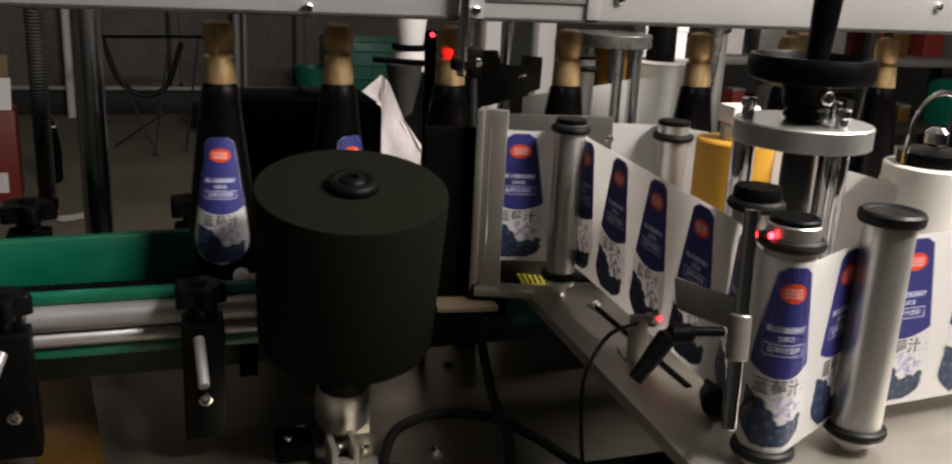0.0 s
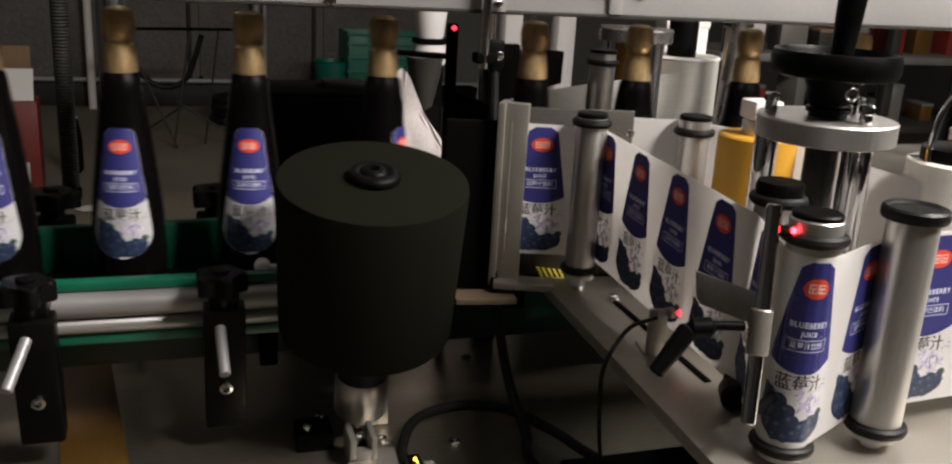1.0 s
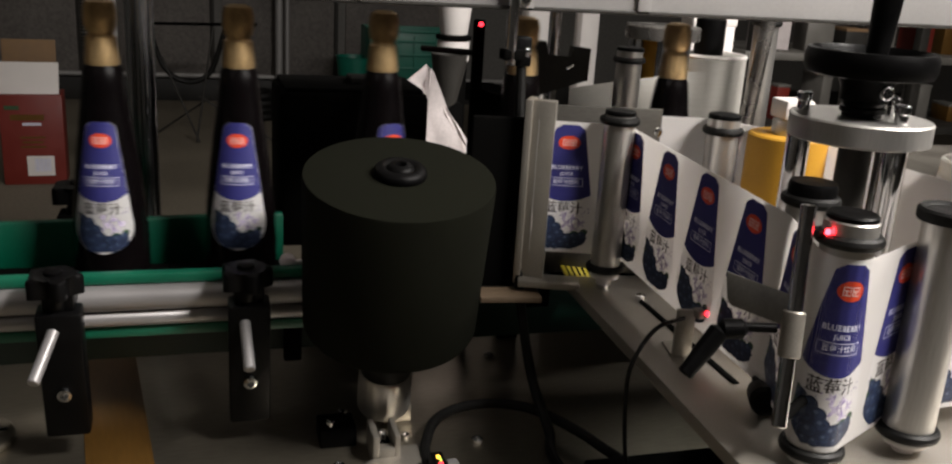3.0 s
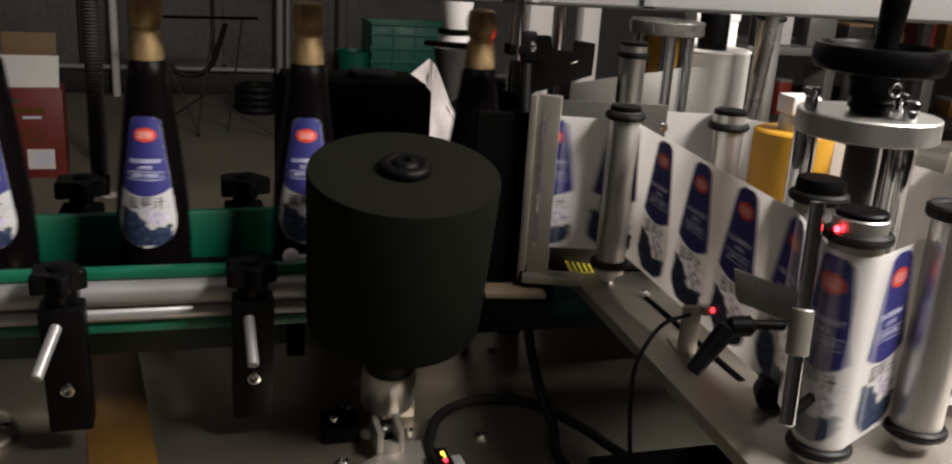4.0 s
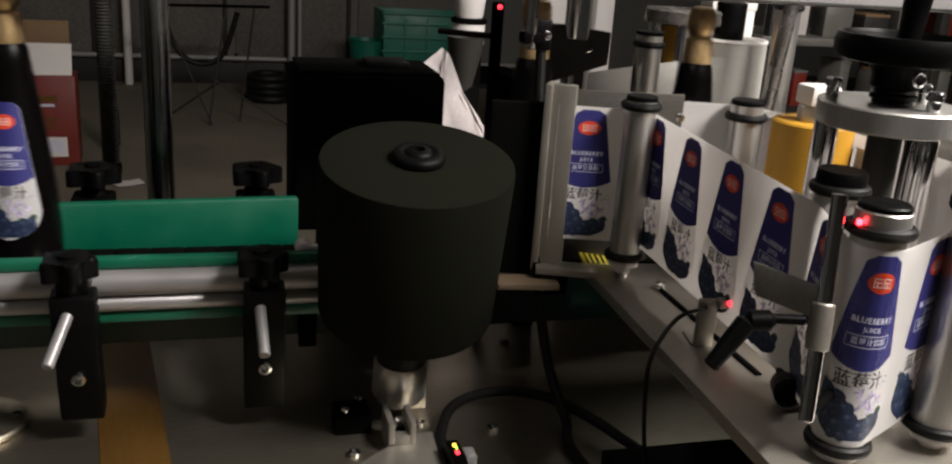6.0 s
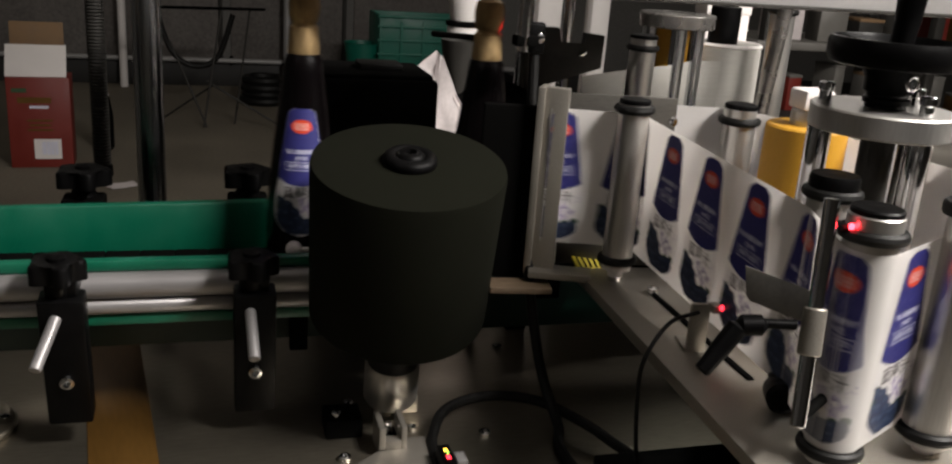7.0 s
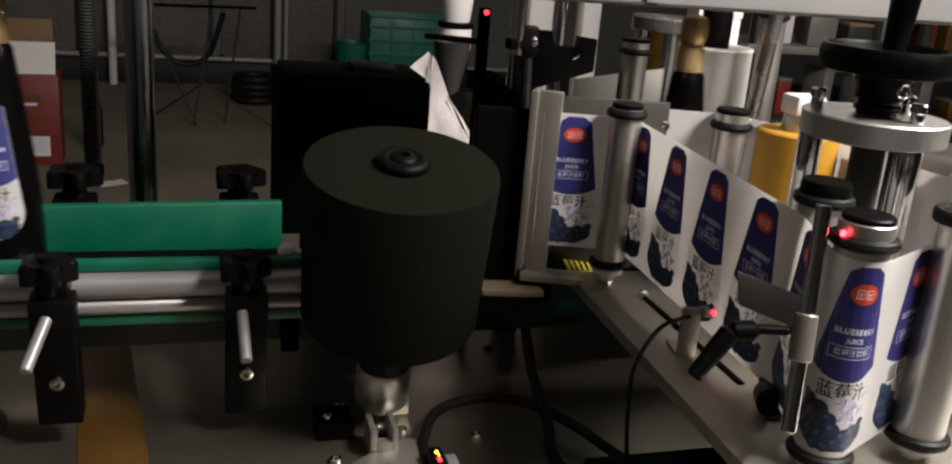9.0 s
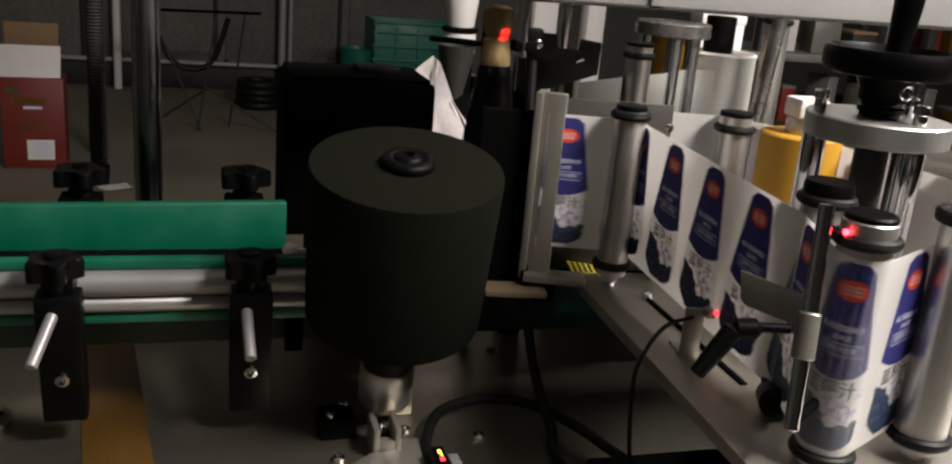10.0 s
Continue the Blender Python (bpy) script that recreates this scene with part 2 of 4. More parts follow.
# ---- machine bed ----
DECK = 0.78
bed = thing("machine_bed", (0, 0, 0), "stainless steel labelling machine bed with bolted deck", "machine")
part("deck_plate", box(2.6, 1.0, 0.012, (0.3, 0.8, DECK - 0.006), 0.002), STEEL, bed)
part("cabinet", box(2.5, 0.92, 0.62, (0.3, 0.8, 0.456), 0.004), STEEL, bed)
for bx, by in ((0.3741, 1.0967), (0.2944, 0.8777), (0.135, 0.85)):
    part("deck_bolt", lathe([(0.0068, 0), (0.0068, 0.0045), (0.005, 0.006), (0.0032, 0.006), (0.0032, 0.004)], 16, pose(bx, by, DECK)), CHROME, bed, "small steel cap screw")
for lx in (-0.85, 1.45):
    for ly in (0.4, 1.2):
        part("foot", lathe([(0.04, 0), (0.04, 0.015), (0.015, 0.03), (0.015, 0.15)], 16, pose(lx, ly, 0)), BLACK, bed)

conveyor = thing("conveyor", (0, 0, 0), "slat-chain bottle conveyor with dark side frame", "conveyor")
part("side_frame", box(6.1, 0.01, 0.068, (0.27, 1.004, 0.888), 0.002), GREEN_DARK, conveyor)
part("side_frame", box(6.1, 0.01, 0.068, (0.27, 1.116, 0.888), 0.002), MATT, conveyor)
part("bed_rail", box(6.1, 0.1, 0.02, (0.27, 1.06, 0.9), 0.002), MATT, conveyor)
for x in (-0.7, 0.62, 1.4):
    part("support", box(0.04, 0.08, 0.112, (x, 1.07, 0.836), 0.002), MATT, conveyor)
slat = None
for k in range(158):
    if slat is None:
        slat = part("slat", box(0.0375, 0.085, 0.006, (0, 0, 0), 0.0012), MATT, conveyor)
        slat.location = (-2.75, 1.06, 0.9265)
    else:
        o = new("slat", slat.data)
        o.parent, o.location = conveyor, (-2.75 + 0.0385 * k, 1.06, 0.9265)

# guide fence behind the bottles
fence = thing("guide_fence", pose(-0.048, 1.130, 0.948, 0, 0, 3.4), "bright green plastic guide strip behind the bottles", "guide rail")
part("strip", box(1.0, 0.014, 0.064, (-0.351, 0, 0), 0.003), GREEN, fence)
for x in (-0.62, -0.33, -0.1, 0.06):
    part("bracket", box(0.02, 0.012, 0.1, (x, 0.014, -0.03), 0.001), MATT, fence)

# front guide rail: two aluminium profiles with green wear strips
rail = thing("guide_rail", (-0.30, 0.945, 0.94), "aluminium guide rail with bright green wear strips", "guide rail")
part("wear_strip", box(0.83, 0.014, 0.012, (0, 0.008, 0.026), 0.003), GREEN, rail, "bright green plastic strip")
part("profile", lathe([(0.012, 0), (0.0135, 0.0015), (0.0135, 0.83), (0.012, 0.8315)], 20, pose(-0.415, 0, 0.0065, 0, 90, 0)), GREY_RAIL, rail)
part("profile", lathe([(0.008, 0), (0.009, 0.0015), (0.009, 0.83), (0.008, 0.8315)], 20, pose(-0.415, 0.0, -0.0155, 0, 90, 0)), GREY_RAIL, rail)
part("wear_strip", box(0.83, 0.014, 0.013, (0, 0.005, -0.031), 0.003), GREEN, rail, "bright green plastic strip")


def star_knob(R=0.024, h=0.018):
    """A lobed hand knob."""
    pts = []
    for k in range(60):
        a = 2 * math.pi * k / 60
        pts.append(((R * (0.82 + 0.18 * math.cos(5 * a))) * math.cos(a), (R * (0.82 + 0.18 * math.cos(5 * a))) * math.sin(a)))
    bm = extrude(pts, h, bevel=0.004)
    lathe([(0.011, -0.016), (0.012, -0.014), (0.012, 0.001)], 16, None, bm)
    lathe([(0.009, h), (0.009, h + 0.003), (0.006, h + 0.005)], 16, None, bm)
    return bm


def rail_clamp(x, y, pin_turn):
    c = thing("rail_clamp", pose(x, y, 0.812, 8), "black clamp block with star knob and steel pin", "clamp", "rail clamps")
    part("block", box(0.042, 0.028, 0.142, (0, 0, 0.071), 0.003), BLACK, c)
    part("head", box(0.03, 0.034, 0.026, (0.0, 0.012, 0.150), 0.004), BLACK, c)
    part("knob", star_knob(0.0275, 0.02), BLACK, c, "black star knob").matrix_basis = pose(-0.003, 0.004, 0.158, -6)
    part("pin", rod(0.0058, (-0.005, -0.012, 0.124), (-0.005 + pin_turn, -0.062, 0.098)), GREY_RAIL, c, "polished steel pin")
    part("screw", lathe([(0.007, 0), (0.007, 0.005), (0.004, 0.006), (0.004, 0.002)], 12, pose(0.0, -0.013, 0.052, 90, 0, 0)), STREAKED_CHROME, c)
    part("arm", box(0.02, 0.09, 0.016, (0, 0.055, 0.066), 0.002), MATT, c)
    return c


rail_clamp(-0.134, 0.925, -0.014)
rail_clamp(0.047, 0.925, 0.002)


def fence_knob(x, y):
    c = thing("fence_knob", (x, y, 0.93), "black star knob on a fence clamp", "knob", "fence knobs")
    part("clamp", box(0.05, 0.04, 0.05, (0, 0, 0.014), 0.004), MATT, c)
    part("stem", lathe([(0.016, 0.04), (0.014, 0.047), (0.014, 0.054)], 16), BLACK, c)
    part("knob", star_knob(0.034, 0.021), BLACK, c).matrix_basis = pose(0, 0, 0.053)


fence_knob(-0.145, 1.2)
fence_knob(0.052, 1.2)

# ---- uprights ----


def upright(x, y, z0, z1, r, material, label):
    c = thing("upright_post", (x, y, z0), label, "post", "uprights")
    part("shaft", rod(r, (0, 0, 0), (0, 0, z1 - z0), 24), material, c)
    part("collar", lathe([(r + 0.008, 0), (r + 0.01, 0.002), (r + 0.01, 0.02), (r + 0.008, 0.022)], 24), MATT, c)
    return c


upright(-0.070, 1.3, 0.0, 1.9, 0.0185, STREAKED_CHROME, "tall chrome upright with reflection streaks in its colour beside the conveyor")
screw_rod = thing("threaded_rod", (-0.137, 1.35, 0.958), "threaded dark steel adjusting rod hung from above", "rod")
part("core", rod(0.0105, (0, 0, 0), (0, 0, 2.65), 18), DARK_GREY, screw_rod)
part("thread", lathe([(0.0122 if k % 2 else 0.0108, 0.004 + 0.0022 * k) for k in range(190)], 18), DARK_GREY, screw_rod)
part("end_stop", lathe([(0.011, -0.004), (0.0135, -0.002), (0.0135, 0.012), (0.011, 0.014)], 18), MATT, screw_rod)

# cross beam in front of the bottle necks
beam = thing("cross_beam", (0.5, 1.015, 1.25), "long grey metal cross beam with cap screws", "beam")
part("face", box(3.6, 0.03, 0.12, (0, 0, 0.06), 0.002), PAINT_BEAM, beam)
part("return_lip", box(3.6, 0.05, 0.004, (0, 0.04, 0.118), 0.001), PAINT_BEAM, beam)
for x, z in ((-0.332, 0.008), (0.0, 0.028), (0.51, 0.036), (0.036, 0.03)):
    part("screw", lathe([(0.006, 0), (0.006, 0.004), (0.0045, 0.005), (0.003, 0.005), (0.003, 0.002)], 14, pose(x, -0.015, z, 90, 0, 0)), CHROME, beam)

part("slot_cover", box(0.126, 0.003, 0.05, (-0.07, -0.0165, 0.048), 0.0008), MID_GREY, beam)
part("end_plate", box(0.017, 0.006, 0.09, (0.0015, -0.018, 0.05), 0.0008), PAINT_BEAM, beam)
part("clamp_plate", box(0.029, 0.006, 0.11, (-0.149, -0.018, 0.058), 0.0008), PAINT_BEAM, beam)
part("screw", lathe([(0.006, 0), (0.006, 0.004), (0.0045, 0.005), (0.003, 0.005), (0.003, 0.002)], 14, pose(-0.146, -0.021, 0.011, 90, 0, 0)), CHROME, beam)
part("lower_lip", box(3.6, 0.004, 0.004, (0, -0.0165, 0.003), 0.0008), DARK_GREY, beam)

# ---- foam pressing roller ----
FT = Vector((0.1936, 0.8722, 1.092))
foam_m = Matrix.Translation(FT) @ Vector((-0.012, -0.215, 0.9765)).to_track_quat("Z", "Y").to_matrix().to_4x4()
press = thing("foam_roller", foam_m, "black foam pressing roller on a steel spindle", "roller")
part("foam", lathe([(0.010, -0.180), (0.086, -0.180), (0.0915, -0.177), (0.0935, -0.172), (0.0972, -0.006), (0.0962, -0.001), (0.093, 0.0), (0.012, 0.0)], 72, cap=False), FOAM, press, "fine-pored black foam sleeve")
part("washer", ring(0.0195, 0.0075, 0.003, 40, 12), BLACK, press, "shiny black rubber washer")
part("hub", lathe([(0.0150, 0.0), (0.0150, 0.006), (0.0135, 0.010), (0.010, 0.0125), (0.006, 0.0128), (0.005, 0.009), (0.005, 0.005)], 28), BLACK, press, "black hub nut")
part("collar", lathe([(0.022, -0.256), (0.028, -0.246), (0.030, -0.179)], 28), RUBBER, press)
part("coupling", lathe([(0.022, -0.297), (0.0285, -0.294), (0.0302, -0.290), (0.0302, -0.247), (0.0285, -0.243)], 32), ALU, press, "turned aluminium coupling")
part("spindle", lathe([(0.008, -0.316), (0.008, -0.19)], 20), CHROME, press)
stand = thing("roller_bracket", (0.192, 0.912, DECK), "machined aluminium bracket under the foam roller", "bracket")
part("base", extrude([(-0.075, -0.125), (0.062, -0.125), (0.036, -0.043), (0.007, -0.043), (0.007, -0.066), (-0.024, -0.066), (-0.048, -0.088), (-0.068, -0.098)], 0.01, bevel=0.001), ALU_PLATE, stand)
part("fork", box(0.007, 0.042, 0.034, (-0.0185, -0.044, 0.017), 0.001), ALU_PLATE, stand)
part("fork", box(0.006, 0.042, 0.034, (0.0045, -0.044, 0.017), 0.001), ALU_PLATE, stand)
part("fork_floor", box(0.017, 0.012, 0.02, (-0.0068, -0.0592, 0.01), 0.001), ALU_PLATE, stand)
part("fork_gap", box(0.0168, 0.028, 0.012, (-0.0068, -0.037, 0.006), 0.0005), MATT, stand)
part("fork_screw", lathe([(0.0045, 0.012), (0.0045, 0.024), (0.003, 0.026)], 12, pose(-0.0068, -0.036, 0)), CHROME, stand)
part("back_plate", box(0.05, 0.006, 0.022, (0.014, 0.03, 0.011), 0.001), ALU_PLATE, stand)
part("side_block", box(0.04, 0.04, 0.022, (-0.052, 0.0, 0.011), 0.002), MATT, stand)
for x, y, z in ((-0.06, -0.01, 0.022), (-0.044, 0.012, 0.022), (0.024, -0.012, 0.0)):
    part("screw", lathe([(0.005, 0), (0.005, 0.006), (0.0035, 0.007)], 12, pose(x, y, z)), CHROME, stand)

# ---- labelling head ----
PLATE = 0.95
head = thing("labelling_head", (0, 0, 0), "aluminium base plate of the labelling head", "machine")
part("base_plate", extrude([(0.385, 0.42), (1.85, 0.42), (1.85, 0.86), (0.62, 0.93), (0.41, 0.945)], 0.012, pose(0, 0, PLATE - 0.012), bevel=0.001), ALU_PLATE, head, "dull aluminium base plate")
part("carrier", box(0.9, 0.4, 0.12, (0.98, 0.66, 0.876), 0.003), MATT, head)


def guide_roller(name, x, y, z0, z1, r, cap, label, top=True, drop=0.0145, tall=0.0045):
    c = thing(name, (x, y, PLATE), label, "roller", "web rollers")
    a, b = z0 - PLATE, z1 - PLATE
    part("spindle", rod(0.008, (0, 0, 0), (0, 0, a + 0.004)), CHROME, c)
    part("sleeve", lathe([(r - 0.001, a), (r, a + 0.001), (r, b - 0.001), (r - 0.001, b)], 32), ALU, c, "brushed aluminium sleeve")
    part("stop_ring", ring(r + 0.0005, 0.0048, a + 0.008, 36, 10), RUBBER, c)
    part("nut", lathe([(0.0085, a - 0.012), (0.0085, a - 0.003), (0.0165, a - 0.003), (0.0165, a)], 18), CARTON_WHITE, c)
    if top:
        part("stop_ring", ring(r + 0.0005, 0.0048, b - drop, 36, 10), RUBBER, c)
        part("end_cap", lathe([(cap, b - 0.001), (cap, b + 0.7 * tall), (cap - 0.0015, b + tall)], 32), BLACK, c, "black plastic end cap")
    else:
        part("end_cap", lathe([(cap - 0.001, b - 0.002), (cap, b), (cap, b + 0.006), (cap - 0.002, b + 0.008), (cap - 0.005, b + 0.0075), (cap - 0.007, b + 0.006)], 36), RUBBER, c, "wide black rubber cap")
    return c


RF, RA, RC = (0.4475, 0.5185), (0.441, 0.902), (0.474, 0.603)
T3, T3_TOP = (0.536, 0.520), 1.142
guide_roller("guide_roller", *RF, 0.9545, 1.1445, 0.0195, 0.0183, "aluminium web roller with black stop rings")
guide_roller("guide_roller", *RA, 0.968, 1.151, 0.0168, 0.0168, "aluminium web roller with black stop rings", True, 0.0065)
guide_roller("guide_roller", *T3, 0.960, T3_TOP, 0.0195, 0.0248, "aluminium web roller with wide black cap", False)
guide_roller("guide_roller", *RC, 0.965, 1.1385, 0.0185, 0.0195, "aluminium web roller with tall black cap", True, 0.003, 0.012)
guide_roller("guide_roller", 0.580, 0.920, 0.965, 1.145, 0.0185, 0.0185, "aluminium liner roller with black cap")

drive = thing("drive_roller", (0.5935, 0.815, PLATE), "yellow rubber drive roller with steel top", "roller")
part("sleeve", lathe([(0.039, 0.01), (0.041, 0.012), (0.041, 0.195), (0.039, 0.197)], 36), YELLOW, drive, "yellow rubber sleeve")
part("top", lathe([(0.018, 0.196), (0.018, 0.212), (0.016, 0.214)], 28), ALU, drive)
part("nut", box(0.034, 0.03, 0.02, (0, 0, 0.224), 0.003), CARTON_WHITE, drive)

HX, HY = 0.552, 0.658
wheel = thing("handwheel_unit", (HX, HY, PLATE), "black handwheel on a round aluminium disc with chrome columns", "handwheel")
part("disc", lathe([(0.058, 0.224), (0.0595, 0.2255), (0.0595, 0.2425), (0.058, 0.244)], 48), ALU, wheel, "thick turned aluminium disc")
part("shaft", rod(0.014, (0, 0, 0), (0, 0, 0.225), 24), DARK_GREY, wheel, "dark steel centre shaft")
for cx, cy in ((-0.036, 0.032), (0.0085, -0.039), (0.034, 0.004)):
    part("column", rod(0.0105, (cx, cy, 0), (cx, cy, 0.225), 20), CHROME, wheel, "polished chrome column")
    part("bolt", lathe([(0.0055, 0.244), (0.0055, 0.252), (0.0068, 0.253), (0.0068, 0.259), (0.0055, 0.2602), (0.0035, 0.2602), (0.0035, 0.256)], 14, pose(cx, cy, 0)), CHROME, wheel)
part("hub", lathe([(0.0165, 0.243), (0.0165, 0.247), (0.019, 0.248), (0.019, 0.252), (0.0165, 0.253), (0.0175, 0.256), (0.0205, 0.258), (0.0205, 0.268), (0.026, 0.279), (0.018, 0.290)], 28), BLACK, wheel)
part("rim", lathe([(0.028, 0.279), (0.046, 0.2785), (0.0515, 0.280), (0.0540, 0.285), (0.0542, 0.296), (0.0525, 0.3005), (0.0498, 0.301), (0.0478, 0.298), (0.046, 0.290), (0.043, 0.287)], 56, cap=False), BLACK, wheel, "black dished handwheel rim")
part("web", lathe([(0.01, 0.281), (0.045, 0.281), (0.045, 0.2875), (0.01, 0.2875)], 36), BLACK, wheel)
part("handle", lathe([(0.0085, 0.285), (0.0095, 0.3), (0.0115, 0.33), (0.0130, 0.37), (0.012, 0.40), (0.006, 0.405)], 20, pose(-0.006, 0.006, 0, 0, 3, 0)), BLACK, wheel, "black crank handle")
part("ring_bolt", ring(0.0055, 0.0015, 0, 20, 8, pose(0.0, -0.027, 0.268, 90, 0, 0)), CHROME, wheel)

# peel plate at the end of the label web
peel = thing("peel_plate", (0, 0, PLATE), "aluminium peel plate bracket with dark edge", "bracket")
part("upright_bar", box(0.026, 0.012, 0.213, (0.369, 0.943, 0.102), 0.001, (0, 0, -30)), ALU_PLATE, peel)
part("side_plate", box(0.008, 0.03, 0.213, (0.357, 0.955, 0.102), 0.001, (0, 0, -30)), ALU_PLATE, peel)
part("backing_plate", box(0.142, 0.004, 0.2, (0.443, 0.956, 0.1), 0.001, (0, 0, -10)), BACKING, peel, "dull grey backing plate")
part("foot", box(0.07, 0.03, 0.008, (0.385, 0.93, 0.0), 0.001, (0, 0, -20)), ALU_PLATE, peel)

# ---- bottles ----

def half_width(v):
    """Half the label's width at the height v."""
    w = 0.033 - (v - 0.035) * (0.033 - 0.0150) / (0.146 - 0.035)
    if v < 0.03:
        w = 0.0335 * math.sqrt(max(0.0, 1 - ((0.03 - v) / 0.0301) ** 2))
    if v > 0.14:
        k = (v - 0.14) / 0.0062
        w -= 0.007 * k * k
    return 1.08 * max(w, 0.0)


def glyphs(text, height, at, spread=1.0, bold=0.0):
    """Flat triangles of a line of writing, centred on at."""
    cu = bpy.data.curves.new("writing", "FONT")
    cu.body, cu.size, cu.align_x, cu.align_y, cu.resolution_u = text, height, "CENTER", "CENTER", 2
    cu.space_character, cu.offset = spread, bold
    ob = new("writing", cu)
    me = ob.evaluated_get(bpy.context.evaluated_depsgraph_get()).to_mesh()
    me.calc_loop_triangles()
    out = [[(me.vertices[i].co.x + at[0], me.vertices[i].co.y + at[1]) for i in t.vertices] for t in me.loop_triangles]
    ob.evaluated_get(bpy.context.evaluated_depsgraph_get()).to_mesh_clear()
    bpy.data.objects.remove(ob)
    bpy.data.curves.remove(cu)
    return out


def label_art():
    """The label's print as (layer, material, convex outline)."""
    rnd = random.Random(5)
    art = []

    def slab(layer, m, v0, v1, inset, n=16):
        for k in range(n):
            a, b = v0 + (v1 - v0) * k / n, v0 + (v1 - v0) * (k + 1) / n
            wa, wb = max(half_width(a) - inset, 0), max(half_width(b) - inset, 0)
            if wb + wa > 0.0005:
                art.append((layer, m, [(-wa, a), (wa, a), (wb, b), (-wb, b)]))

    def disc(layer, m, x, y, rx, ry, n=14):
        art.append((layer, m, [(x + rx * math.cos(2 * math.pi * k / n), y + ry * math.sin(2 * math.pi * k / n)) for k in range(n)]))

    slab(0, 0, 0.0, 0.146, 0.0, n=30)
    slab(1, 1, 0.067, 0.146, 0.0004)
    n = 16
    for k in range(n):
        a, b = -1 + 2 * k / n, -1 + 2 * (k + 1) / n
        w = half_width(0.067) - 0.0004
        art.append((1, 1, [(a * w, 0.067 - 0.0085 * (1 - a * a)), (b * w, 0.067 - 0.0085 * (1 - b * b)), (b * w, 0.067), (a * w, 0.067)]))
    disc(2, 2, 0, 0.126, 0.0125, 0.0078, 24)
    for x in (-0.0042, 0.0042):
        for dx, dy, w, h in ((0, 0.0031, 0.0068, 0.0009), (0, -0.0031, 0.0068, 0.0009), (-0.003, 0, 0.0009, 0.0068), (0.003, 0, 0.0009, 0.0068), (0, 0.0005, 0.004, 0.001), (0, -0.001, 0.001, 0.003)):
            art.append((3, 0, [(x + dx - w / 2, 0.126 + dy - h / 2), (x + dx + w / 2, 0.126 + dy - h / 2), (x + dx + w / 2, 0.126 + dy + h / 2), (x + dx - w / 2, 0.126 + dy + h / 2)]))
    for txt, h, v, sp, m, bo, shifts in (
        ("BLUEBERRY", 0.0062, 0.0975, 1.15, 4, 0.00016, (0,)),
        ("JUICE", 0.0052, 0.0905, 1.15, 4, 0.00014, (0,)),
        ("蓝莓汁饮料", 0.0058, 0.0812, 1.08, 4, 0.0, (-0.0001, 0.0001)),
        ("蓝莓汁", 0.0142, 0.0503, 1.06, 3, 0.0, (-0.0003, 0.0, 0.0003)),
    ):
        for n, dx in enumerate(shifts):
            for t in glyphs(txt, h, (dx, v), sp, bo):
                art.append((2 + 0.1 * n, m, t))
    for x, y, w, h in ((0, 0.0858, 0.038, 0.0006), (0, 0.0768, 0.038, 0.0006), (-0.019, 0.0813, 0.0006, 0.009), (0.019, 0.0813, 0.0006, 0.009)):
        art.append((2, 4, [(x - w / 2, y - h / 2), (x + w / 2, y - h / 2), (x + w / 2, y + h / 2), (x - w / 2, y + h / 2)]))
    # violet splash on the white, then leaves and large berries along the rounded foot
    for u, v, reach in ((0.006, 0.034, 0.012), (0.013, 0.027, 0.011), (0.002, 0.042, 0.008), (0.02, 0.033, 0.009), (0.012, 0.039, 0.007)):
        for k in range(7):
            a, d = rnd.uniform(0, 2 * math.pi), reach * rnd.uniform(0.5, 1.0)
            w = rnd.uniform(0.0009, 0.0022)
            tip = (u + d * math.cos(a), v + d * math.sin(a))
            if abs(tip[0]) < half_width(tip[1]) - 0.001 and tip[1] > 0.003:
                art.append((1 + 0.02 * k, rnd.choice((7, 7, 10)), [(u - w * math.sin(a), v + w * math.cos(a)), (u + w * math.sin(a), v - w * math.cos(a)), tip]))
    for k in range(12):
        v0, v1 = 0.0028 + 0.0012 * k, 0.0028 + 0.0012 * (k + 1)
        wa, wb = max(half_width(v0) - 0.002, 0), max(half_width(v1) - 0.002, 0)
        art.append((1.6, 5, [(-wa, v0), (wa, v0), (wb, v1), (-wb, v1)]))
    for u, v, rx, ry in ((-0.0285, 0.031, 0.0025, 0.006), (0.026, 0.0235, 0.0045, 0.0035), (0.015, 0.0215, 0.005, 0.003), (-0.027, 0.042, 0.003, 0.0045)):
        disc(1.7, 8, u, v, rx, ry, 10)
    disc(1.62, 5, -0.0165, 0.0225, 0.0155, 0.0145, 20)
    disc(1.64, 5, 0.0125, 0.0135, 0.0165, 0.0085, 20)
    fruit = [(-0.0235, 0.0385, 0.0062), (-0.0145, 0.035, 0.0066), (-0.0245, 0.026, 0.0066), (0.0235, 0.0185, 0.0055), (-0.0065, 0.0275, 0.0062), (-0.016, 0.0245, 0.0072), (0.0155, 0.0165, 0.0060), (-0.0025, 0.0195, 0.0064), (-0.0205, 0.0145, 0.0064), (0.0070, 0.0140, 0.0062), (-0.0105, 0.0130, 0.0070), (0.0175, 0.0095, 0.0050), (0.0015, 0.0085, 0.0056), (0.0100, 0.0065, 0.0042), (-0.0060, 0.0060, 0.0044), (-0.0135, 0.0062, 0.0042)]
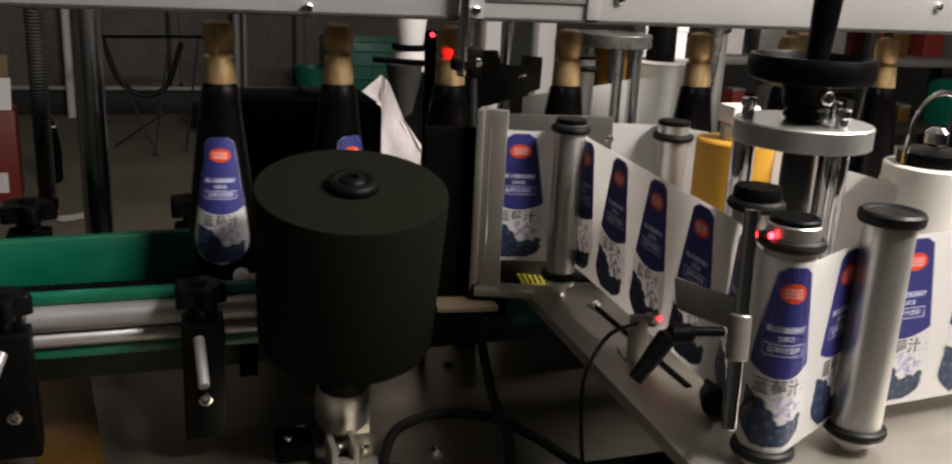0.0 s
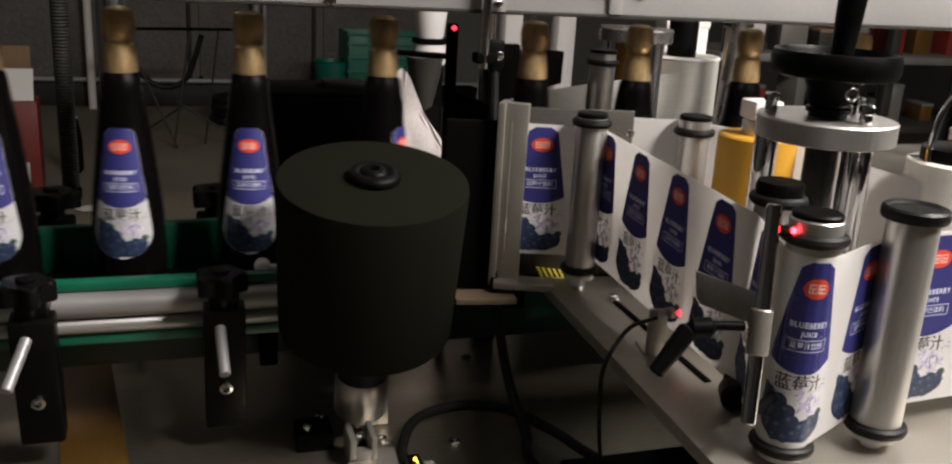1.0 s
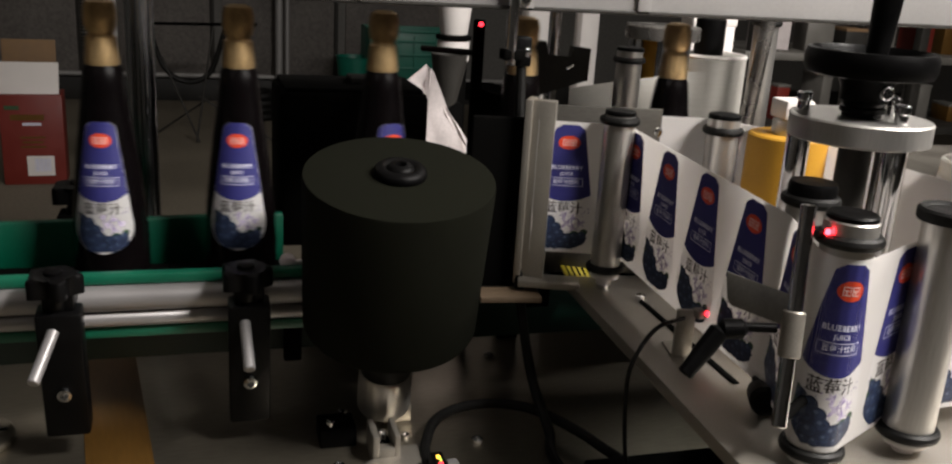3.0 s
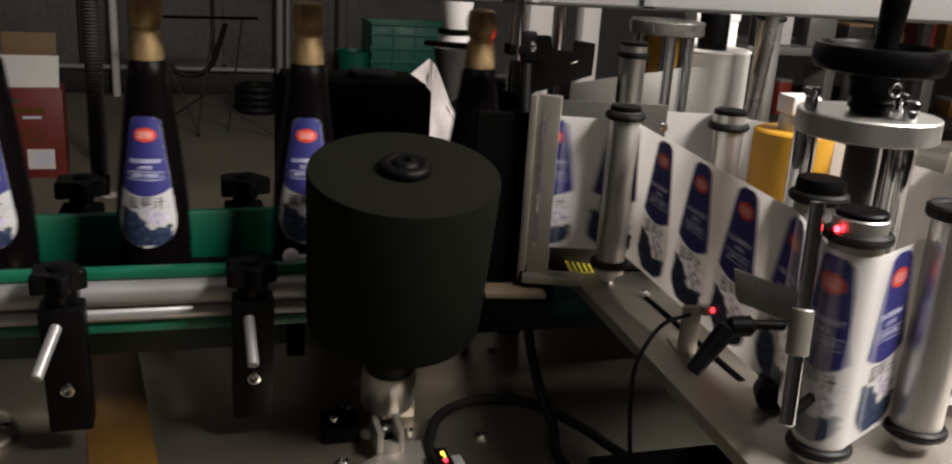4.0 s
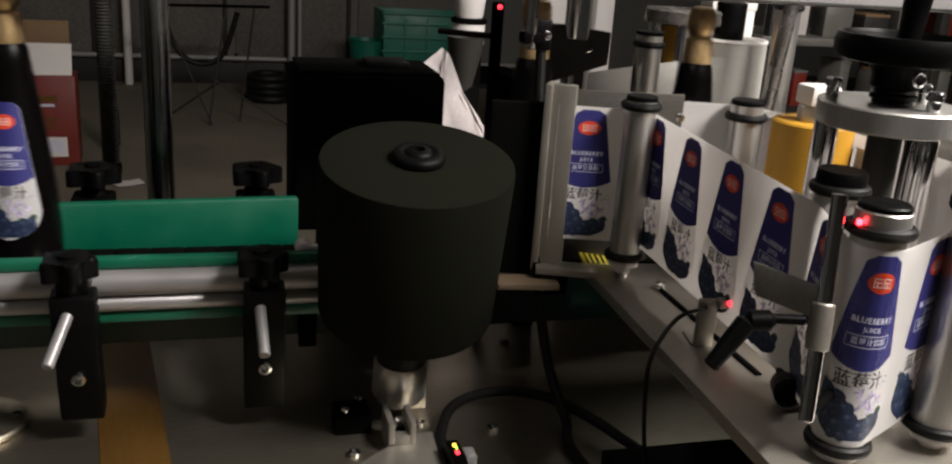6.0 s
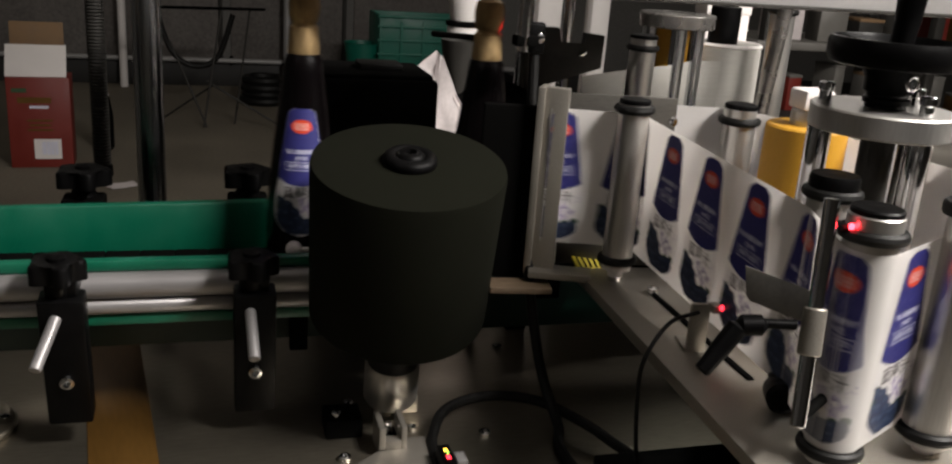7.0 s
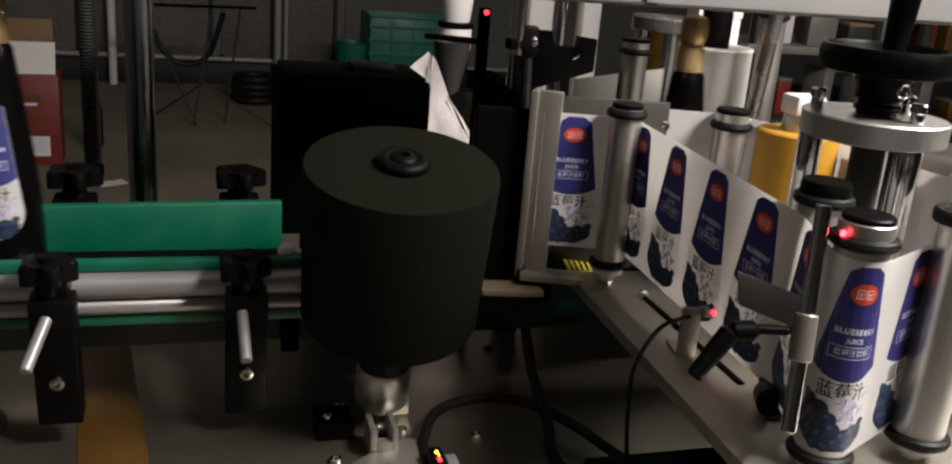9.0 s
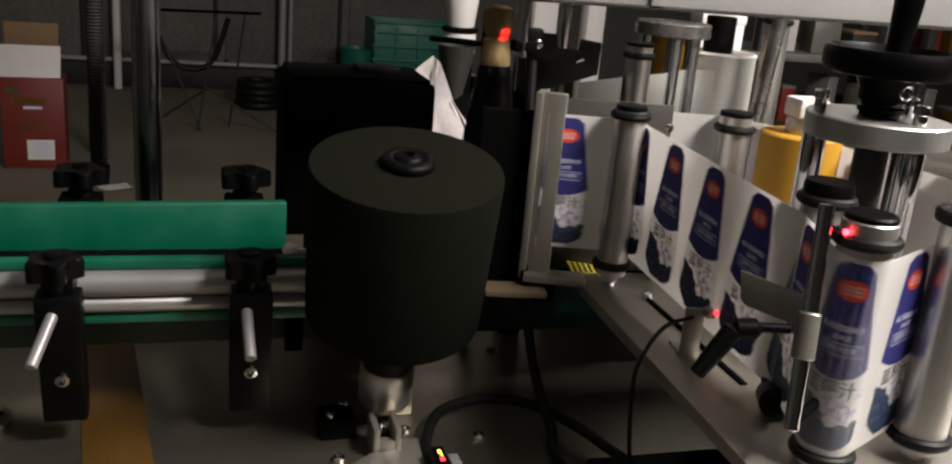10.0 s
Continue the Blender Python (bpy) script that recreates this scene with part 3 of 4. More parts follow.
    for count, (u, v, r) in enumerate(fruit):
        base = 2 + count * 0.04
        disc(base, 5, u, v, r, r, 18)
        disc(base + 0.01, 6, u - r * 0.12, v + r * 0.18, r * 0.78, r * 0.72, 16)
        disc(base + 0.02, 9, u - r * 0.32, v + r * 0.38, r * 0.3, r * 0.24, 9)
        if count % 2:
            disc(base + 0.03, 5, u + r * 0.28, v + r * 0.15, r * 0.26, r * 0.2, 7)
    for k in range(30):
        u, v = rnd.uniform(-0.9, 0.9), rnd.uniform(0.037, 0.056)
        u *= half_width(v)
        disc(1.5, rnd.choice((7, 10)), u, v, rnd.uniform(0.0004, 0.001), rnd.uniform(0.0004, 0.001), 6)
    return art


def clip(poly, lo, hi):
    """The part of a convex outline between two upright lines."""
    for side, c in ((1, lo), (-1, hi)):
        out = []
        for (ax, ay), (bx, by) in zip(poly, poly[1:] + poly[:1]):
            da, db = side * (ax - c), side * (bx - c)
            if da >= 0:
                out.append((ax, ay))
            if (da > 0 > db) or (da < 0 < db):
                t = da / (da - db)
                out.append((ax + t * (bx - ax), ay + t * (by - ay)))
        poly = out
        if len(poly) < 3:
            return []
    return poly


LABEL_MATS = [LABEL_WHITE, LABEL_BLUE, LABEL_RED, LABEL_INK, LABEL_PALE, BERRY_A, BERRY_B, BERRY_C, LEAF_INK, BERRY_D, BERRY_E]
ART = label_art()
STRIPS, HALF = 42, 0.0362
LAYER = 0.00007


def strip_faces(k):
    """The art inside strip k, with u measured from the strip's middle."""
    lo, hi = -HALF + 2 * HALF * k / STRIPS, -HALF + 2 * HALF * (k + 1) / STRIPS
    mid = (lo + hi) / 2
    out = []
    for layer, m, poly in ART:
        xs = [p[0] for p in poly]
        if max(xs) > lo and min(xs) < hi:
            c = clip(poly, lo, hi)
            if len(c) >= 3:
                out.append((layer, m, c))
    return mid, out


def faces_mesh(name, faces, place):
    verts, polys, mats = [], [], []
    for layer, m, poly in faces:
        polys.append(list(range(len(verts), len(verts) + len(poly))))
        verts += [place(u, v, layer) for u, v in poly]
        mats.append(m)
    me = bpy.data.meshes.new(name)
    me.from_pydata(verts, [], polys)
    for m in LABEL_MATS:
        me.materials.append(m)
    me.polygons.foreach_set("material_index", mats)
    me.update()
    return me


STRIP = [strip_faces(k) for k in range(STRIPS)]
BODY = [(0.030, 0.002), (0.036, 0.0), (0.0392, 0.004), (0.0405, 0.014), (0.0408, 0.04), (0.0385, 0.085), (0.0345, 0.125), (0.0295, 0.165), (0.0255, 0.195), (0.0222, 0.222), (0.0203, 0.236), (0.0165, 0.243), (0.0140, 0.27)]


def body_radius(z):
    return float(np.interp(z, [p[1] for p in BODY[3:]], [p[0] for p in BODY[3:]]))


def make_bottle():
    b = thing("juice_bottle", (0, 0, 0), "dark juice bottle with gold foil neck and blue label", "bottle", "bottles on the conveyor")
    part("body", lathe(BODY, 40), GLASS_DARK, b, "near-black glossy glass body")
    part("foil", lathe([(0.0168, 0.2405), (0.0176, 0.2415), (0.0178, 0.246), (0.0170, 0.256), (0.0162, 0.266), (0.0158, 0.2705), (0.0136, 0.2725), (0.0132, 0.275), (0.0150, 0.2775), (0.0166, 0.283), (0.0174, 0.291), (0.0170, 0.300), (0.0150, 0.307), (0.009, 0.31)], 32), GOLD, b, "crinkled gold foil capsule")
    faces = [f for _, fs in STRIP for f in fs]

    def place(u, v, layer):
        z = 0.040 + v * 0.985
        r = body_radius(z) + 0.0004 + layer * LAYER
        a = 0.93 * u / body_radius(z) - math.pi / 2
        return (r * math.cos(a), r * math.sin(a), z)

    lab = new("label", faces_mesh("label", faces, place))
    lab.parent = b
    tagged(lab, "blue and white blueberry juice label")
    return b


BELT_SPEED, BELT_Y, BELT_Z = 0.262, 1.06, 0.9298
STARTS = [0.080, 0.213, 0.349, 0.502, 0.690, 0.832, 0.994, 1.166, 1.369, 1.942, 2.158, 2.953]
first = make_bottle()
bottles = [first] + [copy_thing(first, pose(x, BELT_Y, BELT_Z)) for x in STARTS[1:]]

# ---- label web ----
PITCH_W, WEB_TALL = 0.081, 0.1515


def arc(c, r, a0, a1, n):
    return [(c[0] + r * math.cos(radians(a0 + (a1 - a0) * k / n)), c[1] + r * math.sin(radians(a0 + (a1 - a0) * k / n))) for k in range(n + 1)]



RW_F, RW_A = 0.0198, 0.0171
WEB = [(1.75, 0.62), (T3[0], T3[1] + 0.0199)] + arc(RF, RW_F, -61, -197, 22)
S_F = sum(math.dist(p, q) for p, q in zip(WEB[:3], WEB[1:3])) + RW_F * radians(49)
WEB += [(0.4542, 0.600)] + arc(RA, RW_A, -1, 75, 10) + [(0.362, 0.940)]
END = sum(math.dist(p, q) for p, q in zip(WEB, WEB[1:]))
BACK = [(0.3605, 0.944), (0.363, 0.9735), (0.44, 0.977), (0.575, 0.943)] + arc((0.58, 0.92), 0.0195, 85, -20, 8) + [(0.640, 0.83)] + arc((0.5935, 0.815), 0.0415, 25, -40, 8) + arc((0.684, 0.638), 0.0425, 190, 60, 10)
RUN = WEB + BACK + arc((0.684, 0.638), 0.0425, 55, -200, 24)
LENGTHS = [0.0]
for p, q in zip(RUN, RUN[1:]):
    LENGTHS.append(LENGTHS[-1] + math.dist(p, q))


def web_at(s):
    """Place and heading of the web at the length s."""
    k = min(max(int(np.searchsorted(LENGTHS, s)) - 1, 0), len(RUN) - 2)
    (x0, y0), (x1, y1) = RUN[k], RUN[k + 1]
    t = (s - LENGTHS[k]) / (LENGTHS[k + 1] - LENGTHS[k])
    return x0 + t * (x1 - x0), y0 + t * (y1 - y0), math.degrees(math.atan2(y1 - y0, x1 - x0))


def web_low(y):
    """The web climbs a little towards the peel plate."""
    return 0.9745 + 0.04 * (min(max(y, 0.48), 0.95) - 0.66)


def ribbon(line, low, tall, thick=0.0004):
    """A paper band standing along a line on plan, its foot at the height low(y)."""
    bm = bmesh.new()
    rows = []
    for k, (x, y) in enumerate(line):
        a, b = line[max(k - 1, 0)], line[min(k + 1, len(line) - 1)]
        nx, ny = -(b[1] - a[1]), b[0] - a[0]
        d = math.hypot(nx, ny)
        nx, ny = nx / d * thick, ny / d * thick
        z0, z1 = low(y), low(y) + tall
        rows.append([bm.verts.new(p) for p in ((x, y, z0), (x, y, z1), (x - nx, y - ny, z1), (x - nx, y - ny, z0))])
    for a, b in zip(rows, rows[1:]):
        for j in range(4):
            bm.faces.new((a[j], b[j], b[(j + 1) % 4], a[(j + 1) % 4]))
    bm.faces.new(rows[0])
    bm.faces.new(rows[-1][::-1])
    bmesh.ops.recalc_face_normals(bm, faces=bm.faces)
    return bm


web = thing("label_web", (0, 0, 0), "white liner paper carrying printed blue juice labels", "label web")
part("liner", ribbon(WEB, web_low, WEB_TALL), PAPER, web, "white liner paper")
STRIP_MESH = [faces_mesh("label_strip", [(la, m, [(u - mid, v) for u, v in poly]) for la, m, poly in fs], lambda u, v, la: (u, -0.0001 - la * LAYER, v)) for mid, fs in STRIP]
web_strips = []
for n in range(0, 27):
    for k in range(STRIPS):
        ob = new("label_strip", STRIP_MESH[k])
        ob.parent = web
        # strips further along the web lie to the left of the print
        web_strips.append((ob, n, -STRIP[k][0]))

liner = thing("liner_return", (0, 0, 0), "empty white liner paper running back to the rewinder", "paper web")
part("paper", ribbon(BACK, lambda y: 0.985, 0.155), PAPER, liner)

take_up = thing("take_up_roll", (0.684, 0.638, PLATE), "white wound paper roll with black top cap", "paper roll")
part("spindle", rod(0.012, (0, 0, 0), (0, 0, 0.04)), CHROME, take_up)
part("roll", lathe([(0.040, 0.03), (0.0415, 0.032), (0.0415, 0.205), (0.040, 0.2065)], 40), WHITE_ROLL, take_up)
part("cap", lathe([(0.031, 0.2), (0.031, 0.218), (0.028, 0.220)], 28), BLACK, take_up)
part("nut", lathe([(0.009, 0.219), (0.009, 0.224), (0.0105, 0.226), (0.0105, 0.236), (0.006, 0.240)], 16), CHROME, take_up)
part("hoop", tube([(-0.034, -0.002, 0.20), (-0.031, 0, 0.235), (-0.02, 0, 0.262), (0.0, 0, 0.272), (0.02, 0, 0.262), (0.034, 0, 0.235)], 0.0026), CHROME, take_up)

# ---- small parts of the labelling head ----
post = thing("sensor_post", (0, 0, 0), "chrome post with clamp block and black lever", "post")
PB, PT = Vector((0.3926, 0.4887, 0.9997)), Vector((0.4135, 0.5240, 1.1539))
part("shaft", rod(0.0056, PB, PT, 20), CHROME, post, "polished chrome shaft")
mid = PB.lerp(PT, 0.42)
upward = (PT - PB).to_track_quat("Z", "Y").to_matrix().to_4x4()
part("clamp_block", lathe([(0.0074, -0.0165), (0.0082, -0.0155), (0.0082, 0.0155), (0.0074, 0.0165)], 24, Matrix.Translation(mid) @ upward), ALU_PLATE, post, "aluminium clamp collar")
part("mount_arm", rod(0.004, PB + Vector((0, 0, 0.006)), (0.4575, 0.533, PB.z + 0.006)), MATT, post)
part("mount_leg", rod(0.005, (0.4575, 0.533, PLATE), (0.4575, 0.533, PB.z + 0.008)), MATT, post)
part("stud", rod(0.0036, Vector((0.3907, 0.5065, 1.0686)), Vector((0.3666, 0.5138, 1.0679))), BLACK, post)
lever = part("lever", rod(0.0075, Vector((0.3706, 0.5123, 1.0670)), Vector((0.3505, 0.5180, 1.0654)), 18, bevel=0.004), BLACK, post, "black clamping lever")
HUB, TIP = Vector((0.3534, 0.5175, 1.0664)), Vector((0.3277, 0.5149, 1.0340))
part("lever_arm", lathe([(0.004, 0), (0.0075, 0.003), (0.007, 0.02), (0.0058, 0.038), (0.006, 0.041), (0.004, 0.0425)], 16, Matrix.Translation(HUB) @ (TIP - HUB).to_track_quat("Z", "Y").to_matrix().to_4x4()), BLACK, lever)
FA, FB2, FC2 = Vector((0.3772, 0.5575, 1.0939)), Vector((0.4069, 0.5137, 1.0891)), Vector((0.3759, 0.5484, 1.0714))
ux, uz = (FB2 - FA).normalized(), (FA - FC2).normalized()
uy = ux.cross(uz).normalized()
flag_m = Matrix.Translation(FC2) @ Matrix((ux, uz, uy)).transposed().to_4x4()
FW, FH = (FB2 - FA).length, (FA - FC2).length
part("flag_plate", extrude([(0.003, 0), (FW - 0.008, 0), (FW, 0.008), (FW, FH), (0.0, FH), (0.0, 0.004)], 0.002, flag_m, bevel=0.0006), MID_GREY, post, "dull grey plate")
part("knob", lathe([(0.008, -0.02), (0.0125, -0.018), (0.0125, 0.016), (0.009, 0.02)], 20, pose(0.450, 0.590, 0.968, 78, 0, -30)), BLACK, post, "black round knob")
beam_eye = thing("gap_sensor", (0.4252, 0.5120, 1.1425), "small red lamp head on the sensor post", "sensor")
part("holder", box(0.008, 0.012, 0.006, (-0.004, 0.01, -0.008), 0.001), BLACK, beam_eye)
part("lamp", box(0.003, 0.003, 0.004, (0.0, 0.002, -0.006), 0.0005), RED_BEAM, beam_eye)

eye = thing("label_sensor", (0.441, 0.714, PLATE), "label sensor on an aluminium strip with red lamp", "sensor")
part("strip", box(0.0175, 0.006, 0.048, (0.0, 0.0, 0.024), 0.0008, (0, 0, -12)), ALU_PLATE, eye)
part("foot", box(0.02, 0.03, 0.003, (0.002, 0.014, 0.0015), 0.0005, (0, 0, -12)), ALU_PLATE, eye)
part("lamp", lathe([(0.0028, 0), (0.0028, 0.002), (0.001, 0.003)], 12, pose(0.0145, -0.013, 0.0485, 90, 0, 0)), RED_LED, eye, "glowing red dot")
part("lamp_holder", box(0.01, 0.012, 0.008, (0.011, -0.006, 0.046), 0.001), ALU_PLATE, eye)
part("cable", tube([(-0.004, -0.004, 0.041), (-0.038, -0.014, 0.036), (-0.0645, -0.026, 0.008), (-0.0625, -0.018, -0.033), (-0.052, -0.012, -0.10), (-0.03, 0.0, -0.155), (0.0, 0.0, -0.167)], 0.0021), RUBBER, eye, "thin black cable")

slot = thing("plate_slot", (0, 0, PLATE), "dark adjusting slot with a bolt in the plate", "slot")
a, b = Vector((0.4665, 0.8572, 0.0012)), Vector((0.4619, 0.6483, 0.0012))
part("groove", box(0.007, (a - b).length, 0.002, tuple((a + b) / 2), 0.0008, (0, 0, -1.3)), MATT, slot)
part("bolt", lathe([(0.006, 0), (0.006, 0.006), (0.004, 0.007)], 12, Matrix.Translation(a)), CHROME, slot)

scale_strip = thing("yellow_scale", (0.433, 0.965, PLATE), "yellow strip with black marks under the peel plate", "scale")
part("strip", box(0.044, 0.03, 0.003, (0.0, -0.012, 0.004), 0.0006, (25, 0, 4)), YELLOW_STRIP, scale_strip)
for k in range(6):
    part("mark", box(0.0025, 0.024, 0.0006, (-0.0165 + 0.0065 * k, -0.012, 0.006), 0, (25, 0, 4)), MATT, scale_strip)

part("packing_strip", box(0.07, 0.034, 0.007, (0.338, 0.93, -0.014), 0.001, (0, 0, -8)), PACKING, peel, "pale wooden packing strip")

# peel edge: dark pressure blade and plate screws
blade = thing("pressure_plate", (0.352, 0.966, PLATE), "matt black pressure plate behind the peel edge", "plate")
part("plate", box(0.09, 0.012, 0.2, (-0.012, 0.0, 0.085), 0.002, (0, 0, -12)), MATT, blade)
part("arm", box(0.03, 0.03, 0.04, (0.03, 0.0, -0.02), 0.002), MATT, blade)
part("screw", lathe([(0.005, 0), (0.005, 0.004), (0.003, 0.005)], 12, pose(0.145, -0.045, 0.178, 90, 0, 0)), CHROME, blade)

# bottle sensor hung from the beam
trig = thing("bottle_sensor", (0.339, 0.985, 1.19), "bottle sensor on a chrome rod with red lamp", "sensor")
part("rod", rod(0.0062, (0, 0, 0), (0, 0, 0.2), 16), CHROME, trig)
part("housing", box(0.02, 0.014, 0.034, (0.017, 0.012, 0.015), 0.003), BLACK, trig)
part("dial", lathe([(0.005, 0), (0.005, 0.002), (0.003, 0.003)], 12, pose(0.02, 0.004, 0.015, 90, 0, 0)), CHROME, trig)
part("collar", box(0.026, 0.02, 0.012, (0.003, 0.004, 0.012), 0.002), MATT, trig)

beam_lamp = bpy.data.lights.new("sensor_beam", "SPOT")
beam_lamp.energy, beam_lamp.color, beam_lamp.spot_size, beam_lamp.spot_blend, beam_lamp.shadow_soft_size = 0.8, (1.0, 0.02, 0.03), radians(24), 1.0, 0.0015
new("sensor_beam", beam_lamp).matrix_world = look((0.3505, 1.0055, 1.207), (0.335, 1.06, 1.2085))

black_post = thing("reflector_post", (0.346, 1.14, 0.0), "matt black screen with a thin post and glowing red beam reflection", "post")
part("column", box(0.0135, 0.012, 1.228, (0, 0.0, 0.614), 0.002), MATT, black_post)
part("screen", extrude([(-0.002, 0), (0.062, 0), (0.075, 0.12), (0.073, 0.235), (0.04, 0.25), (0.004, 0.262)], 0.01, pose(0.0, 0.012, 0.88, 90, 0, 0), bevel=0.001), MATT, black_post)
# no lamp: a glowing dot added for the sensor beam's reflection on the post
part("lamp", lathe([(0.003, 0), (0.003, 0.003), (0.0015, 0.0045)], 14, pose(0, -0.006, 1.223, 90, 0, 0)), RED_LED, black_post, "glowing red dot")
part("cross_pin", rod(0.004, (-0.055, 0.08, 1.182), (0.0, 0.0, 1.186)), RUBBER, black_post)

# black control box behind the conveyor
ctrl = thing("motor_box", (0.207, 1.31, 0.9), "matt black motor box behind the conveyor", "box")
part("housing", box(0.205, 0.14, 0.217, (0, 0, 0.1085), 0.008), MATT, ctrl)
part("lid", box(0.19, 0.13, 0.006, (0, 0, 0.219), 0.002), MATT, ctrl)
part("pedestal", box(0.12, 0.1, 0.9, (0, 0, -0.45), 0.004), MATT, ctrl)
part("vent", box(0.06, 0.05, 0.01, (0.03, 0, 0.226), 0.002), RUBBER, ctrl)

# ---- deck clutter ----
# thin brown strip, slightly turned, flat on the deck
film = thing("brown_strip", pose(-0.088, 0.92, DECK, 0, 0, 7), "thin brown strip along the deck", "film")
part("sheet", box(0.066, 0.56, 0.0008, (0, 0.0, 0.0006), 0.0002), BROWN_TINT, film)
cable = thing("power_cable", (0, 0, 0), "thick black cable looped on the steel deck", "cable", "cables")
part("cable", tube([(0.357, 1.0, 1.195), (0.356, 0.985, 1.1), (0.353, 0.962, 1.0), (0.355, 0.935, 0.923), (0.366, 0.91, 0.842), (0.373, 0.86, 0.797), (0.364, 0.80, 0.787), (0.39, 0.6, 0.786), (0.4, 0.4, 0.786)], 0.006), RUBBER, cable)
cable = thing("power_cable", (0, 0, 0), "thick black cable looped on the steel deck", "cable", "cables")
part("cable", tube([(0.21, 0.55, 0.786), (0.2242, 0.8132, 0.788), (0.2346, 0.872, 0.794), (0.2624, 0.9158, 0.797), (0.315, 0.935, 0.797), (0.3664, 0.9089, 0.8), (0.4028, 0.8478, 0.8), (0.4282, 0.8053, 0.792), (0.48, 0.7, 0.787)], 0.006), RUBBER, cable)
relay = thing("signal_amplifier", (0.2305, 0.795, DECK), "small black signal amplifier with red and amber lamps", "amplifier")
part("case", box(0.014, 0.05, 0.028, (0, 0, 0.014), 0.002), BLACK, relay)
part("lamp", box(0.0032, 0.004, 0.002, (0.0, 0.012, 0.0288), 0.0005), AMBER_LED, relay)
part("lamp", box(0.002, 0.002, 0.002, (0.0012, 0.006, 0.0288), 0.0005), GREEN_LED, relay)
part("lamp", box(0.004, 0.006, 0.002, (0.0, -0.002, 0.0288), 0.0005), RED_LED, relay)
part("plug", box(0.012, 0.02, 0.02, (0.017, 0.012, 0.01), 0.002), PAINT_BEAM, relay)
psu = thing("cable_box", (0.446, 0.69, DECK), "flat black box on the deck under the head", "box")
part("case", box(0.15, 0.135, 0.04, (0, 0, 0.02), 0.003), BLACK, psu)
dial = thing("round_cover", (-0.25, 0.972, DECK), "round grey metal cover on the deck", "cover")
part("disc", lathe([(0.05, 0), (0.054, 0.001), (0.054, 0.005), (0.052, 0.007)], 40), STEEL, dial)
for a in (10, 130, 250, 310):
    part("screw", lathe([(0.005, 0.006), (0.005, 0.009), (0.003, 0.010)], 12, pose(0.042 * math.cos(radians(a)), 0.042 * math.sin(radians(a)), 0)), CHROME, dial)
tip = thing("rail_end_bracket", (0.098, 0.972, 0.88), "white plastic bracket at the rail's end", "bracket")
part("plate", box(0.014, 0.006, 0.075, (0.004, 0, 0.055), 0.001), CARTON_WHITE, tip)
part("bolt", lathe([(0.009, 0), (0.009, 0.018), (0.006, 0.02)], 14, pose(-0.006, 0.006, 0.09, 90, 0, 0)), CLOTH, tip)
part("stem", box(0.02, 0.012, 0.06, (0, 0.006, 0.0), 0.002), MATT, tip)

# ---- second labelling head beyond the conveyor ----
Y2 = 0.95
head2 = thing("far_labelling_head", (0, 0, 0), "base of a second labelling head beyond the conveyor", "machine")
part("base_plate", box(1.5, 0.5, 0.012, (1.2, 1.45, Y2 - 0.006), 0.002), ALU_PLATE, head2)
part("pedestal", box(1.2, 0.4, 0.93, (1.25, 1.48, 0.468), 0.004), MATT, head2)
guide_roller("guide_roller", 0.628, 1.285, 0.98, 1.182, 0.0195, 0.021, "aluminium web roller beyond the conveyor")
guide_roller("guide_roller", 0.905, 1.36, 0.98, 1.24, 0.02, 0.024, "aluminium web roller beyond the conveyor")
d2 = thing("drive_roller", (0.757, 1.465, Y2), "yellow rubber drive roller beyond the conveyor", "roller")
part("sleeve", lathe([(0.039, 0.01), (0.041, 0.012), (0.041, 0.232), (0.039, 0.234)], 36), YELLOW, d2, "yellow rubber sleeve")
part("top", lathe([(0.018, 0.233), (0.018, 0.25), (0.016, 0.252)], 28), ALU, d2)
w2 = thing("clamp_disc", (0.738, 1.4, Y2 - 0.012), "round aluminium disc on chrome columns beyond the conveyor", "machine part")
part("disc", lathe([(0.06, 0.252), (0.0615, 0.2535), (0.0615, 0.272), (0.06, 0.274)], 44), RUST, w2)
for a in (10, 130, 250):
    part("column", rod(0.0125, (0.045 * math.cos(radians(a)), 0.045 * math.sin(radians(a)), 0), (0.045 * math.cos(radians(a)), 0.045 * math.sin(radians(a)), 0.253), 18), STREAKED_CHROME, w2)
r2 = thing("paper_roll", (0.872, 1.48, Y2), "large pale paper roll with shade in its colour and white rim beyond the conveyor", "paper roll")
part("roll", lathe([(0.066, 0.012), (0.068, 0.014), (0.068, 0.208), (0.067, 0.21)], 44), PAPER_SHADED, r2)
part("rim", ring(0.066, 0.0035, 0.209, 44, 8), CARTON_WHITE, r2)
part("core", lathe([(0.026, 0.21), (0.026, 0.27), (0.024, 0.272)], 24), BLACK, r2)
web2 = thing("far_liner", (0, 0, 0), "pale liner paper of the far labelling head, shade in its colour", "paper web")
# liner takes the same darkened grey in place of white paper
part("paper", ribbon([(0.5, 1.2), (0.6, 1.275)] + arc((0.628, 1.285), 0.02, 150, 60, 6) + [(0.7, 1.34), (0.79, 1.42), (0.84, 1.42)], lambda y: 0.99, 0.145), PAPER_SHADED, web2)
p2 = thing("slanted_post", (0, 0, 0), "slanted chrome post of the far head", "post")
part("shaft", rod(0.0115, (0.826, 1.3, 0.8), (0.872, 1.3, 1.27), 20), RUST, p2)
part("clamp", box(0.05, 0.05, 0.05, (0.83, 1.3, 0.86), 0.004), MATT, p2)
blue = thing("blue_tray", (0.79, 1.2, 1.03), "blue plastic strip beyond the conveyor", "tray")
